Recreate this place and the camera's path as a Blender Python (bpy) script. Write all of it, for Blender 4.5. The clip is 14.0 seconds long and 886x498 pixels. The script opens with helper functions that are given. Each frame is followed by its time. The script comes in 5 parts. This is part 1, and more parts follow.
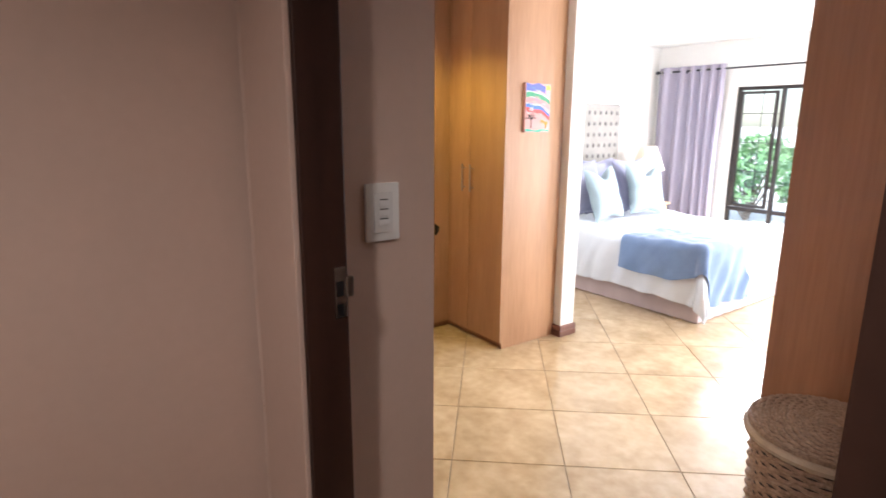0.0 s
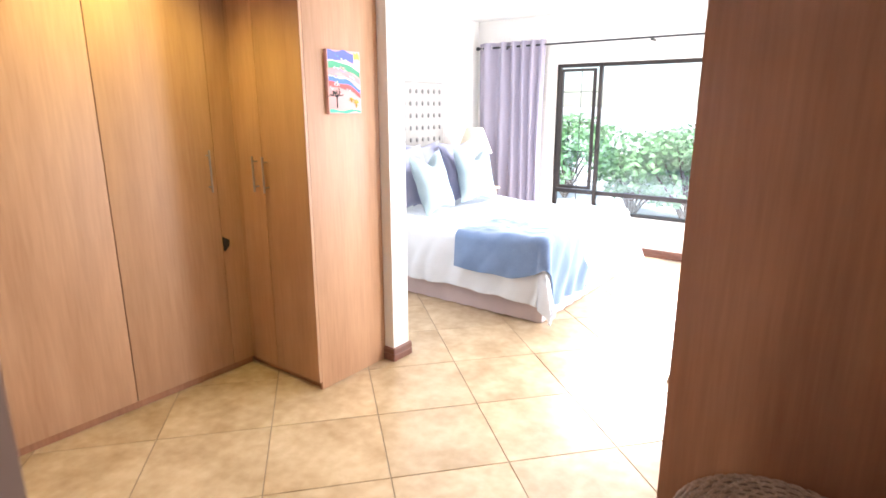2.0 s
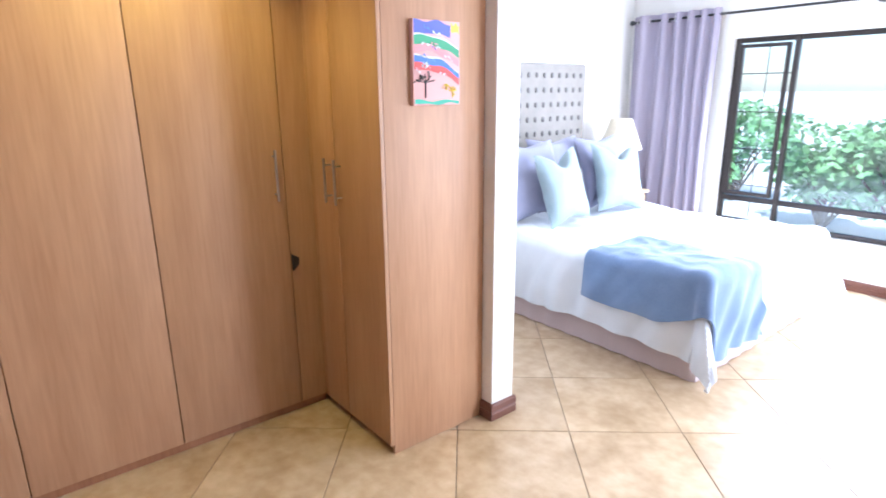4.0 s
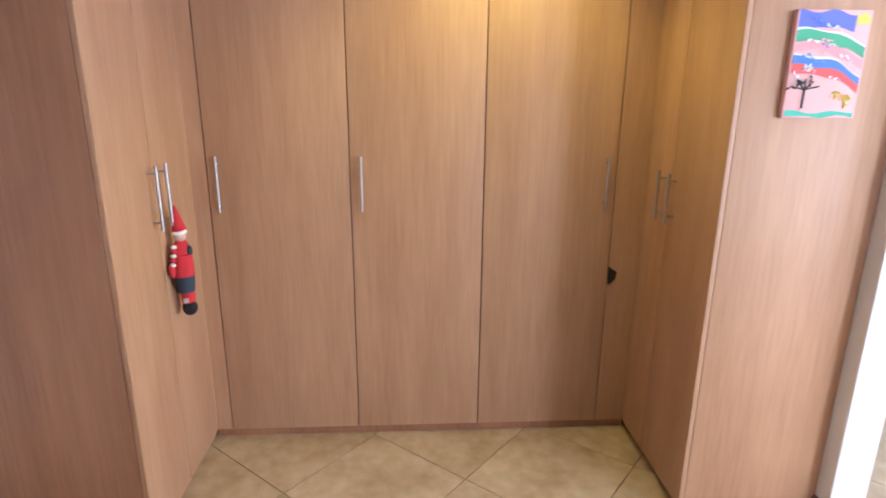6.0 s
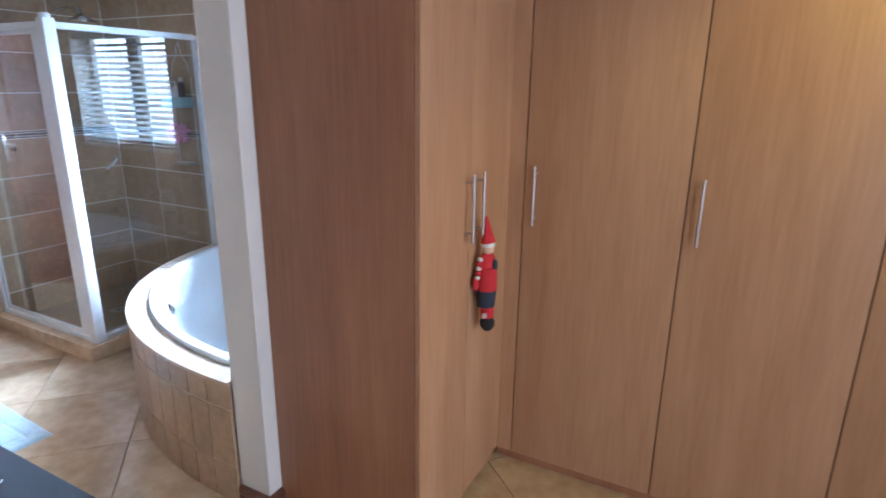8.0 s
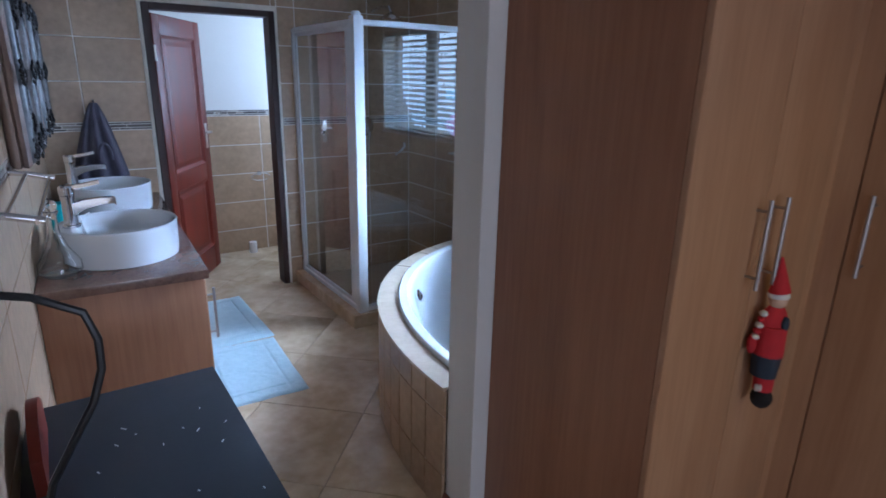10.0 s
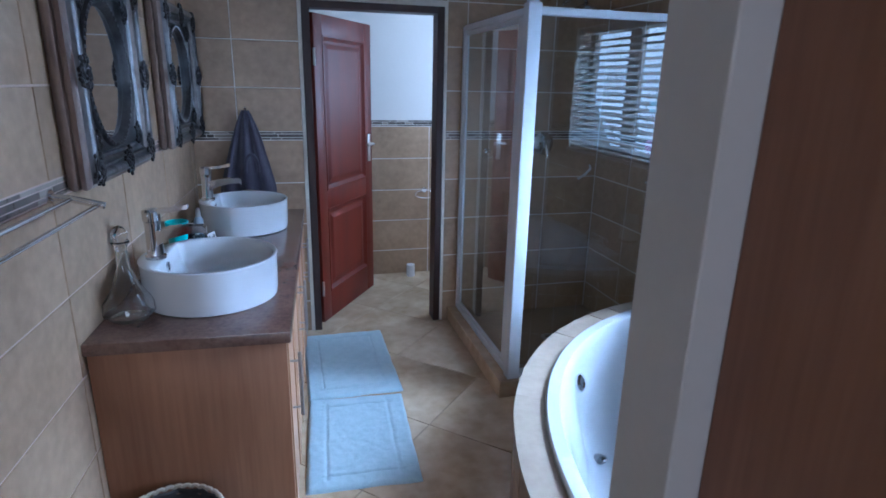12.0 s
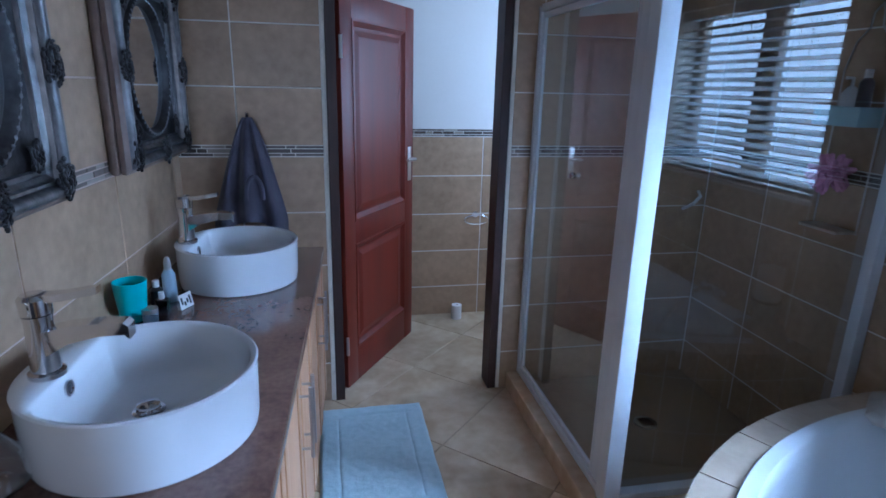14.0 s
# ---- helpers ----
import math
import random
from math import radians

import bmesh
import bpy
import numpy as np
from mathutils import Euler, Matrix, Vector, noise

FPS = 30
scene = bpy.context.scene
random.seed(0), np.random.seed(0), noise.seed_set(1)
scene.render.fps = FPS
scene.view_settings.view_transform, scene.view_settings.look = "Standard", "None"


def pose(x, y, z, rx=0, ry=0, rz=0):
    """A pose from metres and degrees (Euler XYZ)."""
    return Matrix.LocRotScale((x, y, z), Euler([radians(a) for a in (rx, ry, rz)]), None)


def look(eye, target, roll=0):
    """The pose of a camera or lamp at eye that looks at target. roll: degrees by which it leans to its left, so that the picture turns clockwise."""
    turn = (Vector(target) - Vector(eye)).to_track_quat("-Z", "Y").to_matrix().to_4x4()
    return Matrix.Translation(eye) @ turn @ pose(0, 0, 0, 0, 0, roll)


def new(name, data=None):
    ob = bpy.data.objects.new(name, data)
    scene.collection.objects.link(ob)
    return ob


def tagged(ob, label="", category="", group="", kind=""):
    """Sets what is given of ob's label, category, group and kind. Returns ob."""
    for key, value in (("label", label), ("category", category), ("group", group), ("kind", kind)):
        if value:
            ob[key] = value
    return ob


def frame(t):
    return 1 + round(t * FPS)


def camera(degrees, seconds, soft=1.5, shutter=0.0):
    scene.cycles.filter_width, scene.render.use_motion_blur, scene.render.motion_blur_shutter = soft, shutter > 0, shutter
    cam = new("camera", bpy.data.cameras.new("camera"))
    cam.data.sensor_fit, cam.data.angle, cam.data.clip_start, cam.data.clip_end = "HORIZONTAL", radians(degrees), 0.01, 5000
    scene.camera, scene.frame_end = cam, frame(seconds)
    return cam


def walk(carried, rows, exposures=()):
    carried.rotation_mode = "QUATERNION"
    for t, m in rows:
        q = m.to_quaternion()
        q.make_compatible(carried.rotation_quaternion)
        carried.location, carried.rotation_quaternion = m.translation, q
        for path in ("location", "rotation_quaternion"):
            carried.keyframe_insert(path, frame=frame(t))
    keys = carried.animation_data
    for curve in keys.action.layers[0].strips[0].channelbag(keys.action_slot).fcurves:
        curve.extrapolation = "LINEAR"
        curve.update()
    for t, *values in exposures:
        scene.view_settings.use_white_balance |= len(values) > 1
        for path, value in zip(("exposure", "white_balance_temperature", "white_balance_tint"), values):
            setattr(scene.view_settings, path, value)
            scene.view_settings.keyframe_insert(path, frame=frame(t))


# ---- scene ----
cam = camera(75.6, 14.0, soft=1.65, shutter=0.3)
# seconds, eye x, y, z, yaw, pitch, roll
ROWS = [
    (0.0, 0.205, -0.049, 1.606, 53.82, -12.47, -0.33),
    (0.5, 0.087, 0.000, 1.595, 45.76, -13.11, -0.17),
    (1.0, -0.055, 0.177, 1.592, 41.48, -13.59, -0.04),
    (1.5, -0.197, 0.398, 1.585, 38.56, -13.79, 0.03),
    (2.0, -0.342, 0.618, 1.589, 36.70, -14.14, 0.08),
    (2.2, -0.390, 0.715, 1.580, 36.60, -14.24, 0.19),
    (4.3, -0.800, 1.419, 1.598, 56.57, -15.33, 0.31),
    (4.5, -0.807, 1.452, 1.595, 60.62, -15.25, 0.12),
    (5.0, -0.816, 1.482, 1.608, 69.30, -15.40, -0.12),
    (5.5, -0.828, 1.535, 1.618, 78.99, -15.45, -0.23),
    (6.0, -0.851, 1.541, 1.624, 86.72, -15.58, -0.43),
    (6.5, -0.910, 1.501, 1.630, 93.24, -15.80, -0.87),
    (7.0, -0.982, 1.498, 1.608, 100.36, -15.28, -0.80),
    (7.5, -1.071, 1.480, 1.656, 109.03, -16.08, -0.85),
    (8.0, -1.174, 1.445, 1.650, 117.87, -16.11, -0.73),
    (8.5, -1.265, 1.437, 1.643, 126.44, -16.03, -0.92),
    (9.0, -1.355, 1.463, 1.632, 135.08, -15.93, -1.12),
    (9.2, -1.308, 1.473, 1.650, 137.16, -16.21, -1.34),
    (11.3, -1.845, 0.903, 1.614, 159.75, -16.39, -0.86),
    (11.5, -1.863, 0.853, 1.620, 161.32, -16.29, -1.19),
    (12.0, -1.966, 0.651, 1.613, 165.45, -16.36, -1.17),
    (12.5, -2.024, 0.414, 1.610, 167.50, -16.29, -1.27),
    (13.0, -2.076, 0.182, 1.598, 168.61, -16.40, -1.42),
    (13.5, -2.081, -0.048, 1.588, 168.99, -16.12, -1.32),
    (14.0, -2.067, -0.272, 1.585, 169.14, -16.08, -1.28),
]
EXPOSURES = [(0.0, 1.28, 5700, 10), (2.2, 1.45, 5650, 10), (4.4, 1.0, 4950, 10), (5.0, 0.86, 4950, 10), (6.0, 1.02, 4900, 10), (6.8, 1.02, 5300, 10), (7.6, 0.72, 5150, 10), (8.4, -0.16, 4900, 12), (9.0, -0.78, 4850, 13),
             (9.6, -1.0, 4850, 13), (11.3, -1.03, 4800, 12), (12.5, -1.36, 4600, 12), (14.0, -1.4, 4550, 12)]
walk(cam, [(t, pose(x, y, z, 90 + p, r, w)) for t, x, y, z, w, p, r in ROWS], EXPOSURES)

# ---- world and lights ----
CEIL = 2.55
world = bpy.data.worlds.new("sky")
scene.world = world
world.use_nodes = True
wn, wl = world.node_tree.nodes, world.node_tree.links
sky = wn.new("ShaderNodeTexSky")
sky.sky_type, sky.sun_disc, sky.sun_elevation, sky.sun_rotation = "NISHITA", False, radians(42), radians(60)
wl.new(sky.outputs[0], wn["Background"].inputs[0])
wn["Background"].inputs[1].default_value = 0.15


def lamp(name, kind, energy, colour, m, size=None, size_y=None, **extra):
    data = bpy.data.lights.new(name, kind)
    data.energy, data.color = energy, colour
    if size:
        data.shape, data.size, data.size_y = "RECTANGLE", size, size_y or size
    for key, value in extra.items():
        if key == "spread":
            data.spread = value
        elif key == "angle":
            data.angle = value
        elif key == "soft":
            data.shadow_soft_size = value
        elif key == "cone":
            data.spot_size, data.spot_blend = value, 0.6
    ob = new(name, data)
    ob.matrix_world = m
    return ob


DAY = (1.0, 0.97, 0.94)
COOL = (0.73, 0.865, 1.0)
lamp("sun", "SUN", 5.0, (1.0, 0.95, 0.86), look((2, -6, 8), (0, 0, 0)), angle=radians(0.6))
lamp("window_light_bedroom", "AREA", 150, DAY, look((-1.6, 6.66, 1.25), (-1.6, 2, 0.9)), 3.2, 1.5)
lamp("patio_light_bedroom", "AREA", 102, DAY, look((2.75, 6.05, 1.15), (-2.6, 2.6, 0.9)), 1.0, 2.0)
lamp("window_light_bath", "AREA", 1700, COOL, look((-4.6, -1.06, 1.8), (-3.2, -1.2, 1.1)), 2.6, 1.8)
lamp("window_skylight_bath", "AREA", 5800, COOL, look((-4.8, -1.06, 3.1), (-3.3, -1.2, 0.7)), 2.4, 2.0)
lamp("window_light_toilet", "AREA", 42, COOL, look((-4.0, -3.6, 1.6), (-2.4, -3.7, 1.3)), 0.6, 0.9)
lamp("downlight_dressing", "SPOT", 26, (1.0, 0.77, 0.13), look((-2.78, 2.0, CEIL - 0.03), (-3.15, 1.85, 0.6)), soft=0.05, cone=radians(118))
lamp("downlight_entry", "SPOT", 4.5, (1.0, 0.80, 0.60), look((-0.35, 1.2, CEIL - 0.03), (-0.35, 1.3, 0)), soft=0.06, cone=radians(110))
lamp("downlight_hall", "SPOT", 37, (1.0, 0.84, 0.68), look((0.45, -0.75, CEIL - 0.03), (0.35, -0.6, 0)), soft=0.08, cone=radians(150))


# ---- materials ----
def material(name, colour, rough=0.5, metal=0.0, second=None, scale=(4, 4, 4), fine=(40, 40, 40), fine_mix=0.25, bump=0.0, bump_scale=60.0,
             vary=0.0, coat=0.0, sheen=0.0, rough_vary=0.08, detail=5.0):
    m = bpy.data.materials.new(name)
    m.use_nodes = True
    n, l = m.node_tree.nodes, m.node_tree.links
    b = n["Principled BSDF"]
    b.inputs["Roughness"].default_value, b.inputs["Metallic"].default_value = rough, metal
    b.inputs["Coat Weight"].default_value, b.inputs["Sheen Weight"].default_value = coat, sheen
    b.inputs["Coat Roughness"].default_value = 0.12
    co, info = n.new("ShaderNodeTexCoord"), n.new("ShaderNodeObjectInfo")
    shift = n.new("ShaderNodeVectorMath")
    shift.operation = "MULTIPLY_ADD"
    shift.inputs[1].default_value = (37.0, 19.0, 53.0)
    l.new(info.outputs["Random"], shift.inputs[0])
    l.new(co.outputs["Object"], shift.inputs[2])
    def noise_at(s, d):
        mp, t = n.new("ShaderNodeMapping"), n.new("ShaderNodeTexNoise")
        mp.inputs["Scale"].default_value = s
        t.inputs["Scale"].default_value, t.inputs["Detail"].default_value = 1.0, d
        l.new(shift.outputs[0], mp.inputs[0])
        l.new(mp.outputs[0], t.inputs["Vector"])
        return t.outputs["Fac"]
    second = second or tuple(c * 0.82 for c in colour)
    big, small = noise_at(scale, detail), noise_at(fine, 3.0)
    mix = n.new("ShaderNodeMix")
    mix.inputs["Factor"].default_value = fine_mix
    l.new(big, mix.inputs["A"])
    l.new(small, mix.inputs["B"])
    ramp = n.new("ShaderNodeValToRGB")
    ramp.color_ramp.elements[0].position, ramp.color_ramp.elements[1].position = 0.34, 0.66
    ramp.color_ramp.elements[0].color, ramp.color_ramp.elements[1].color = (*second, 1), (*colour, 1)
    l.new(mix.outputs["Result"], ramp.inputs[0])
    out = ramp.outputs[0]
    if vary:
        hsv, rng = n.new("ShaderNodeHueSaturation"), n.new("ShaderNodeMapRange")
        rng.inputs["To Min"].default_value, rng.inputs["To Max"].default_value = 1 - vary, 1 + vary
        l.new(info.outputs["Random"], rng.inputs["Value"])
        l.new(rng.outputs[0], hsv.inputs["Value"])
        l.new(out, hsv.inputs["Color"])
        out = hsv.outputs[0]
    l.new(out, b.inputs["Base Color"])
    rr = n.new("ShaderNodeMapRange")
    rr.inputs["To Min"].default_value, rr.inputs["To Max"].default_value = max(0.02, rough - rough_vary), min(1, rough + rough_vary)
    l.new(big, rr.inputs["Value"])
    l.new(rr.outputs[0], b.inputs["Roughness"])
    if bump:
        bp = n.new("ShaderNodeBump")
        bp.inputs["Strength"].default_value, bp.inputs["Distance"].default_value = bump, 0.004
        l.new(noise_at((bump_scale,) * 3, 4.0), bp.inputs["Height"])
        l.new(bp.outputs[0], b.inputs["Normal"])
    return m


def glass_material(name, tint=(0.95, 0.98, 0.97), rough=0.0, ior=1.5):
    m = bpy.data.materials.new(name)
    m.use_nodes = True
    b = m.node_tree.nodes["Principled BSDF"]
    b.inputs["Base Color"].default_value = (*tint, 1)
    b.inputs["Transmission Weight"].default_value, b.inputs["Roughness"].default_value, b.inputs["IOR"].default_value = 1.0, rough, ior
    return m


def plain(name, colour, rough=0.4, metal=0.0):
    return material(name, colour, rough, metal, second=tuple(c * 0.93 for c in colour), scale=(9, 9, 9), rough_vary=0.04)


OAK = material("oak_laminate", (0.465, 0.27, 0.148), 0.5, second=(0.365, 0.195, 0.100), scale=(9, 9, 1.1), fine=(75, 75, 5.0), fine_mix=0.42, vary=0.05, bump=0.03, bump_scale=90, detail=6)
OAK_EDGE = material("oak_edging", (0.36, 0.17, 0.07), 0.45, second=(0.25, 0.11, 0.04), scale=(20, 20, 1))
# darker, redder oak; on the vanity's end it also holds that side's shade
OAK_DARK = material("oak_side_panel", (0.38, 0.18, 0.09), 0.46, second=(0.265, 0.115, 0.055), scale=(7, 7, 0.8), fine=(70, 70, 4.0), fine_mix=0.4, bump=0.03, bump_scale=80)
MAHOGANY = material("mahogany", (0.135, 0.019, 0.009), 0.40, second=(0.085, 0.011, 0.005), scale=(14, 14, 0.7), fine=(60, 60, 3))
MAHOGANY.node_tree.nodes["Principled BSDF"].inputs["Specular IOR Level"].default_value = 0.25
DARKWOOD = material("dark_frame_wood", (0.045, 0.018, 0.012), 0.5, second=(0.025, 0.01, 0.007), scale=(20, 20, 1))
FLOOR_TILE = material("cream_floor_tile", (0.62, 0.48, 0.32), 0.22, second=(0.40, 0.285, 0.165), scale=(3.6, 3.6, 3.6), fine=(16, 16, 16), fine_mix=0.35, vary=0.05, bump=0.05, bump_scale=30, rough_vary=0.05)
FLOOR_GROUT = material("floor_grout", (0.30, 0.23, 0.16), 0.85, scale=(15, 15, 15))
WALL_TILE = material("beige_wall_tile", (0.43, 0.293, 0.18), 0.38, second=(0.28, 0.185, 0.108), scale=(3.4, 3.4, 3.4), fine=(26, 26, 26), fine_mix=0.45, vary=0.06, bump=0.05, bump_scale=26)
SHOWER_TILE = material("brown_shower_floor", (0.33, 0.235, 0.15), 0.35, scale=(5, 5, 5), bump=0.05)
WALL_GROUT = material("wall_grout", (0.82, 0.77, 0.68), 0.85, scale=(15, 15, 15))
MOSAIC = material("glass_mosaic", (0.13, 0.095, 0.075), 0.32, second=(0.035, 0.025, 0.02), scale=(7, 7, 7), fine_mix=0.1, vary=0.5)
MOSAIC_LIGHT = material("light_mosaic", (0.36, 0.31, 0.26), 0.3, scale=(7, 7, 7), vary=0.2)
PAINT = material("white_paint", (0.78, 0.76, 0.73), 0.75, second=(0.74, 0.715, 0.68), scale=(1.2, 1.2, 1.2), bump=0.06, bump_scale=110)
PAINT_WARM = material("cream_paint", (0.60, 0.465, 0.41), 0.75, second=(0.55, 0.42, 0.365), scale=(1.2, 1.2, 1.2), bump=0.06, bump_scale=110)
CEILING = material("ceiling_paint", (0.82, 0.81, 0.79), 0.85, scale=(1, 1, 1), bump=0.04, bump_scale=90)
SKIRTING = material("brown_skirting", (0.17, 0.07, 0.045), 0.4, second=(0.11, 0.04, 0.026), scale=(2, 2, 20))
WHITE_ALU = plain("white_aluminium", (0.74, 0.77, 0.80), 0.3)
CERAMIC = material("white_ceramic", (0.86, 0.87, 0.88), 0.05, second=(0.84, 0.85, 0.87), scale=(2, 2, 2), rough_vary=0.02, coat=0.4)
ACRYLIC = material("white_acrylic", (0.84, 0.86, 0.87), 0.14, second=(0.81, 0.83, 0.85), scale=(2, 2, 2), rough_vary=0.03, coat=0.3)
CHROME = material("chrome", (0.78, 0.78, 0.80), 0.08, 1.0, second=(0.72, 0.72, 0.75), scale=(6, 6, 6), rough_vary=0.03)
HANDLE = material("satin_nickel", (0.48, 0.45, 0.44), 0.42, 1.0, second=(0.4, 0.37, 0.36), scale=(40, 40, 3))
STEEL = material("brushed_steel", (0.62, 0.60, 0.58), 0.3, 1.0, second=(0.52, 0.5, 0.48), scale=(40, 40, 3))
BLACK = material("black_plastic", (0.012, 0.012, 0.014), 0.4, scale=(20, 20, 20))
BLACK_TOP = material("black_worn_top", (0.014, 0.014, 0.017), 0.6, second=(0.010, 0.010, 0.013), scale=(6, 6, 6), fine=(60, 60, 60), bump=0.06)
STONE = material("brown_stone", (0.19, 0.105, 0.075), 0.16, second=(0.085, 0.042, 0.030), scale=(7, 7, 7), fine=(60, 60, 60), fine_mix=0.5, coat=0.3)
PEWTER = material("antique_pewter", (0.07, 0.063, 0.062), 0.36, 0.7, second=(0.018, 0.016, 0.015), scale=(25, 25, 25), fine=(90, 90, 90), bump=0.25, bump_scale=70)
SILVER_RIB = material("rubbed_silver", (0.30, 0.29, 0.29), 0.33, 0.85, second=(0.09, 0.085, 0.085), scale=(30, 30, 6), bump=0.1)
FRAME_SIDE = material("grey_brown_frame_side", (0.27, 0.195, 0.15), 0.42, 0.2, second=(0.15, 0.10, 0.08), scale=(20, 20, 2))
MIRROR = plain("mirror_silver", (0.9, 0.91, 0.92), 0.02, 1.0)
GLASS = glass_material("clear_glass")
SHOWER_GLASS = glass_material("shower_glass", ior=1.72)
BOTTLE_GLASS = glass_material("bottle_glass", (0.97, 0.98, 0.98))
MAT_BLUE = material("pale_blue_cotton", (0.46, 0.58, 0.62), 0.95, second=(0.36, 0.48, 0.53), scale=(22, 22, 22), fine=(160, 160, 160), fine_mix=0.5, bump=0.9, bump_scale=220, sheen=0.3)
TOWEL = material("slate_towel", (0.095, 0.082, 0.11), 0.95, second=(0.055, 0.047, 0.07), scale=(18, 18, 18), fine=(150, 150, 150), bump=0.9, bump_scale=260, sheen=0.3)
DUVET = material("white_cotton", (0.61, 0.635, 0.685), 0.9, second=(0.55, 0.58, 0.63), scale=(3, 3, 3), fine=(150, 150, 150), bump=0.15, bump_scale=40, sheen=0.2)
SKIRT = material("mauve_valance", (0.50, 0.415, 0.41), 0.9, second=(0.44, 0.36, 0.36), scale=(5, 5, 1), fine=(150, 150, 150), bump=0.2)
THROW = material("denim_blue_throw", (0.16, 0.235, 0.40), 0.92, second=(0.12, 0.18, 0.32), scale=(9, 9, 9), fine=(180, 180, 180), fine_mix=0.5, bump=0.5, bump_scale=200, sheen=0.3)
CUSHION_BLUE = material("duck_egg_cushion", (0.265, 0.325, 0.345), 0.85, second=(0.21, 0.265, 0.29), scale=(6, 6, 6), fine=(180, 180, 180), bump=0.3, bump_scale=160, sheen=0.2)
PILLOW_LILAC = material("lilac_pillow", (0.26, 0.26, 0.36), 0.85, second=(0.21, 0.21, 0.30), scale=(5, 5, 5), fine=(180, 180, 180), bump=0.25, bump_scale=150, sheen=0.2)
LINEN = material("beige_upholstery", (0.26, 0.235, 0.21), 0.9, second=(0.215, 0.195, 0.175), scale=(8, 8, 8), fine=(200, 200, 200), bump=0.3, bump_scale=180)
BUTTON = plain("grey_button", (0.135, 0.122, 0.115), 0.7)
CURTAIN = material("mauve_curtain", (0.36, 0.325, 0.40), 0.9, second=(0.31, 0.28, 0.35), scale=(10, 10, 1), fine=(200, 200, 200), bump=0.2, bump_scale=180)
SHADE = material("cream_lampshade", (0.80, 0.73, 0.58), 0.8, scale=(8, 8, 8))
PALE_WOOD = material("pale_pine", (0.62, 0.46, 0.28), 0.45, second=(0.52, 0.37, 0.21), scale=(12, 12, 1), bump=0.03)
WICKER = material("natural_wicker", (0.46, 0.33, 0.235), 0.55, second=(0.22, 0.14, 0.095), scale=(30, 30, 30), fine=(120, 120, 120), fine_mix=0.5, bump=0.3, vary=0.15)
WICKER_RIM = material("bleached_wicker", (0.56, 0.46, 0.35), 0.65, second=(0.44, 0.35, 0.26), scale=(25, 25, 25), bump=0.3)
DARK_WEAVE = material("dark_weave", (0.055, 0.045, 0.04), 0.6, scale=(30, 30, 30), bump=0.3)
WINDOW_FRAME = plain("dark_bronze_frame", (0.035, 0.026, 0.022), 0.4, 0.2)
# white slats given a dark grey, so their backlit shade sits in the colour
SLAT = plain("backlit_blind_slat", (0.20, 0.22, 0.23), 0.4)
RED = material("red_felt", (0.52, 0.022, 0.03), 0.9, scale=(30, 30, 30), bump=0.4, bump_scale=200)
DENIM = material("dark_denim", (0.03, 0.04, 0.062), 0.9, scale=(40, 40, 40), bump=0.4, bump_scale=200)
FELT_BLACK = plain("black_felt", (0.012, 0.01, 0.012), 0.95)
FELT_SKIN = plain("cream_felt", (0.62, 0.40, 0.29), 0.9)
FELT_WHITE = plain("white_felt", (0.75, 0.72, 0.70), 0.9)
AQUA = plain("aqua_tumbler", (0.06, 0.50, 0.52), 0.3)
BLUE_LABEL = plain("pale_blue_plastic", (0.42, 0.52, 0.62), 0.3)
PINK = material("pink_net", (0.72, 0.30, 0.46), 0.8, scale=(40, 40, 40), bump=0.8, bump_scale=120)
AQUA_PLASTIC = plain("pale_aqua_plastic", (0.42, 0.62, 0.66), 0.3)
CONCRETE = material("whitewashed_stone", (0.52, 0.47, 0.41), 0.85, second=(0.40, 0.35, 0.30), scale=(14, 14, 14), bump=0.5, bump_scale=50)
WAX = plain("ivory_wax", (0.78, 0.74, 0.66), 0.5)
LEAF = material("leaf_green", (0.24, 0.42, 0.17), 0.5, second=(0.13, 0.27, 0.09), scale=(3, 3, 3), vary=0.3)
# outdoor glare put into a pale ground colour that burns out to white
GLARE_GROUND = material("pale_glare_ground", (0.62, 0.60, 0.54), 0.9, second=(0.55, 0.52, 0.46), scale=(2, 2, 2), bump=0.5)
BARK = material("bark", (0.11, 0.075, 0.05), 0.9, scale=(10, 10, 3), bump=0.6)


# ---- builders ----
def bx(bm, x0, x1, y0, y1, z0, z1, bev=0.0):
    r = bmesh.ops.create_cube(bm, size=1)
    for v in r["verts"]:
        v.co = Vector(((x0 + x1) / 2 + v.co.x * (x1 - x0), (y0 + y1) / 2 + v.co.y * (y1 - y0), (z0 + z1) / 2 + v.co.z * (z1 - z0)))
    if bev:
        edges = {e for v in r["verts"] for e in v.link_edges}
        bmesh.ops.bevel(bm, geom=list(edges), offset=bev, segments=2, profile=0.6, affect="EDGES")
    return bm


def box(x0, x1, y0, y1, z0, z1, bev=0.0):
    return bx(bmesh.new(), x0, x1, y0, y1, z0, z1, bev)


def rings(bm, loops, close=True, cap0=True, cap1=True):
    """Skin a row of point loops of one length."""
    rows = [[bm.verts.new(p) for p in lp] for lp in loops]
    n = len(rows[0])
    for a, b in zip(rows, rows[1:]):
        for i in range(n if close else n - 1):
            j = (i + 1) % n
            bm.faces.new((a[i], a[j], b[j], b[i]))
    if close and cap0:
        bm.faces.new(rows[0][::-1])
    if close and cap1:
        bm.faces.new(rows[-1])
    return bm


def circle(cx, cy, z, rx, ry=None, n=24):
    ry = ry or rx
    return [(cx + rx * math.cos(2 * math.pi * i / n), cy + ry * math.sin(2 * math.pi * i / n), z) for i in range(n)]


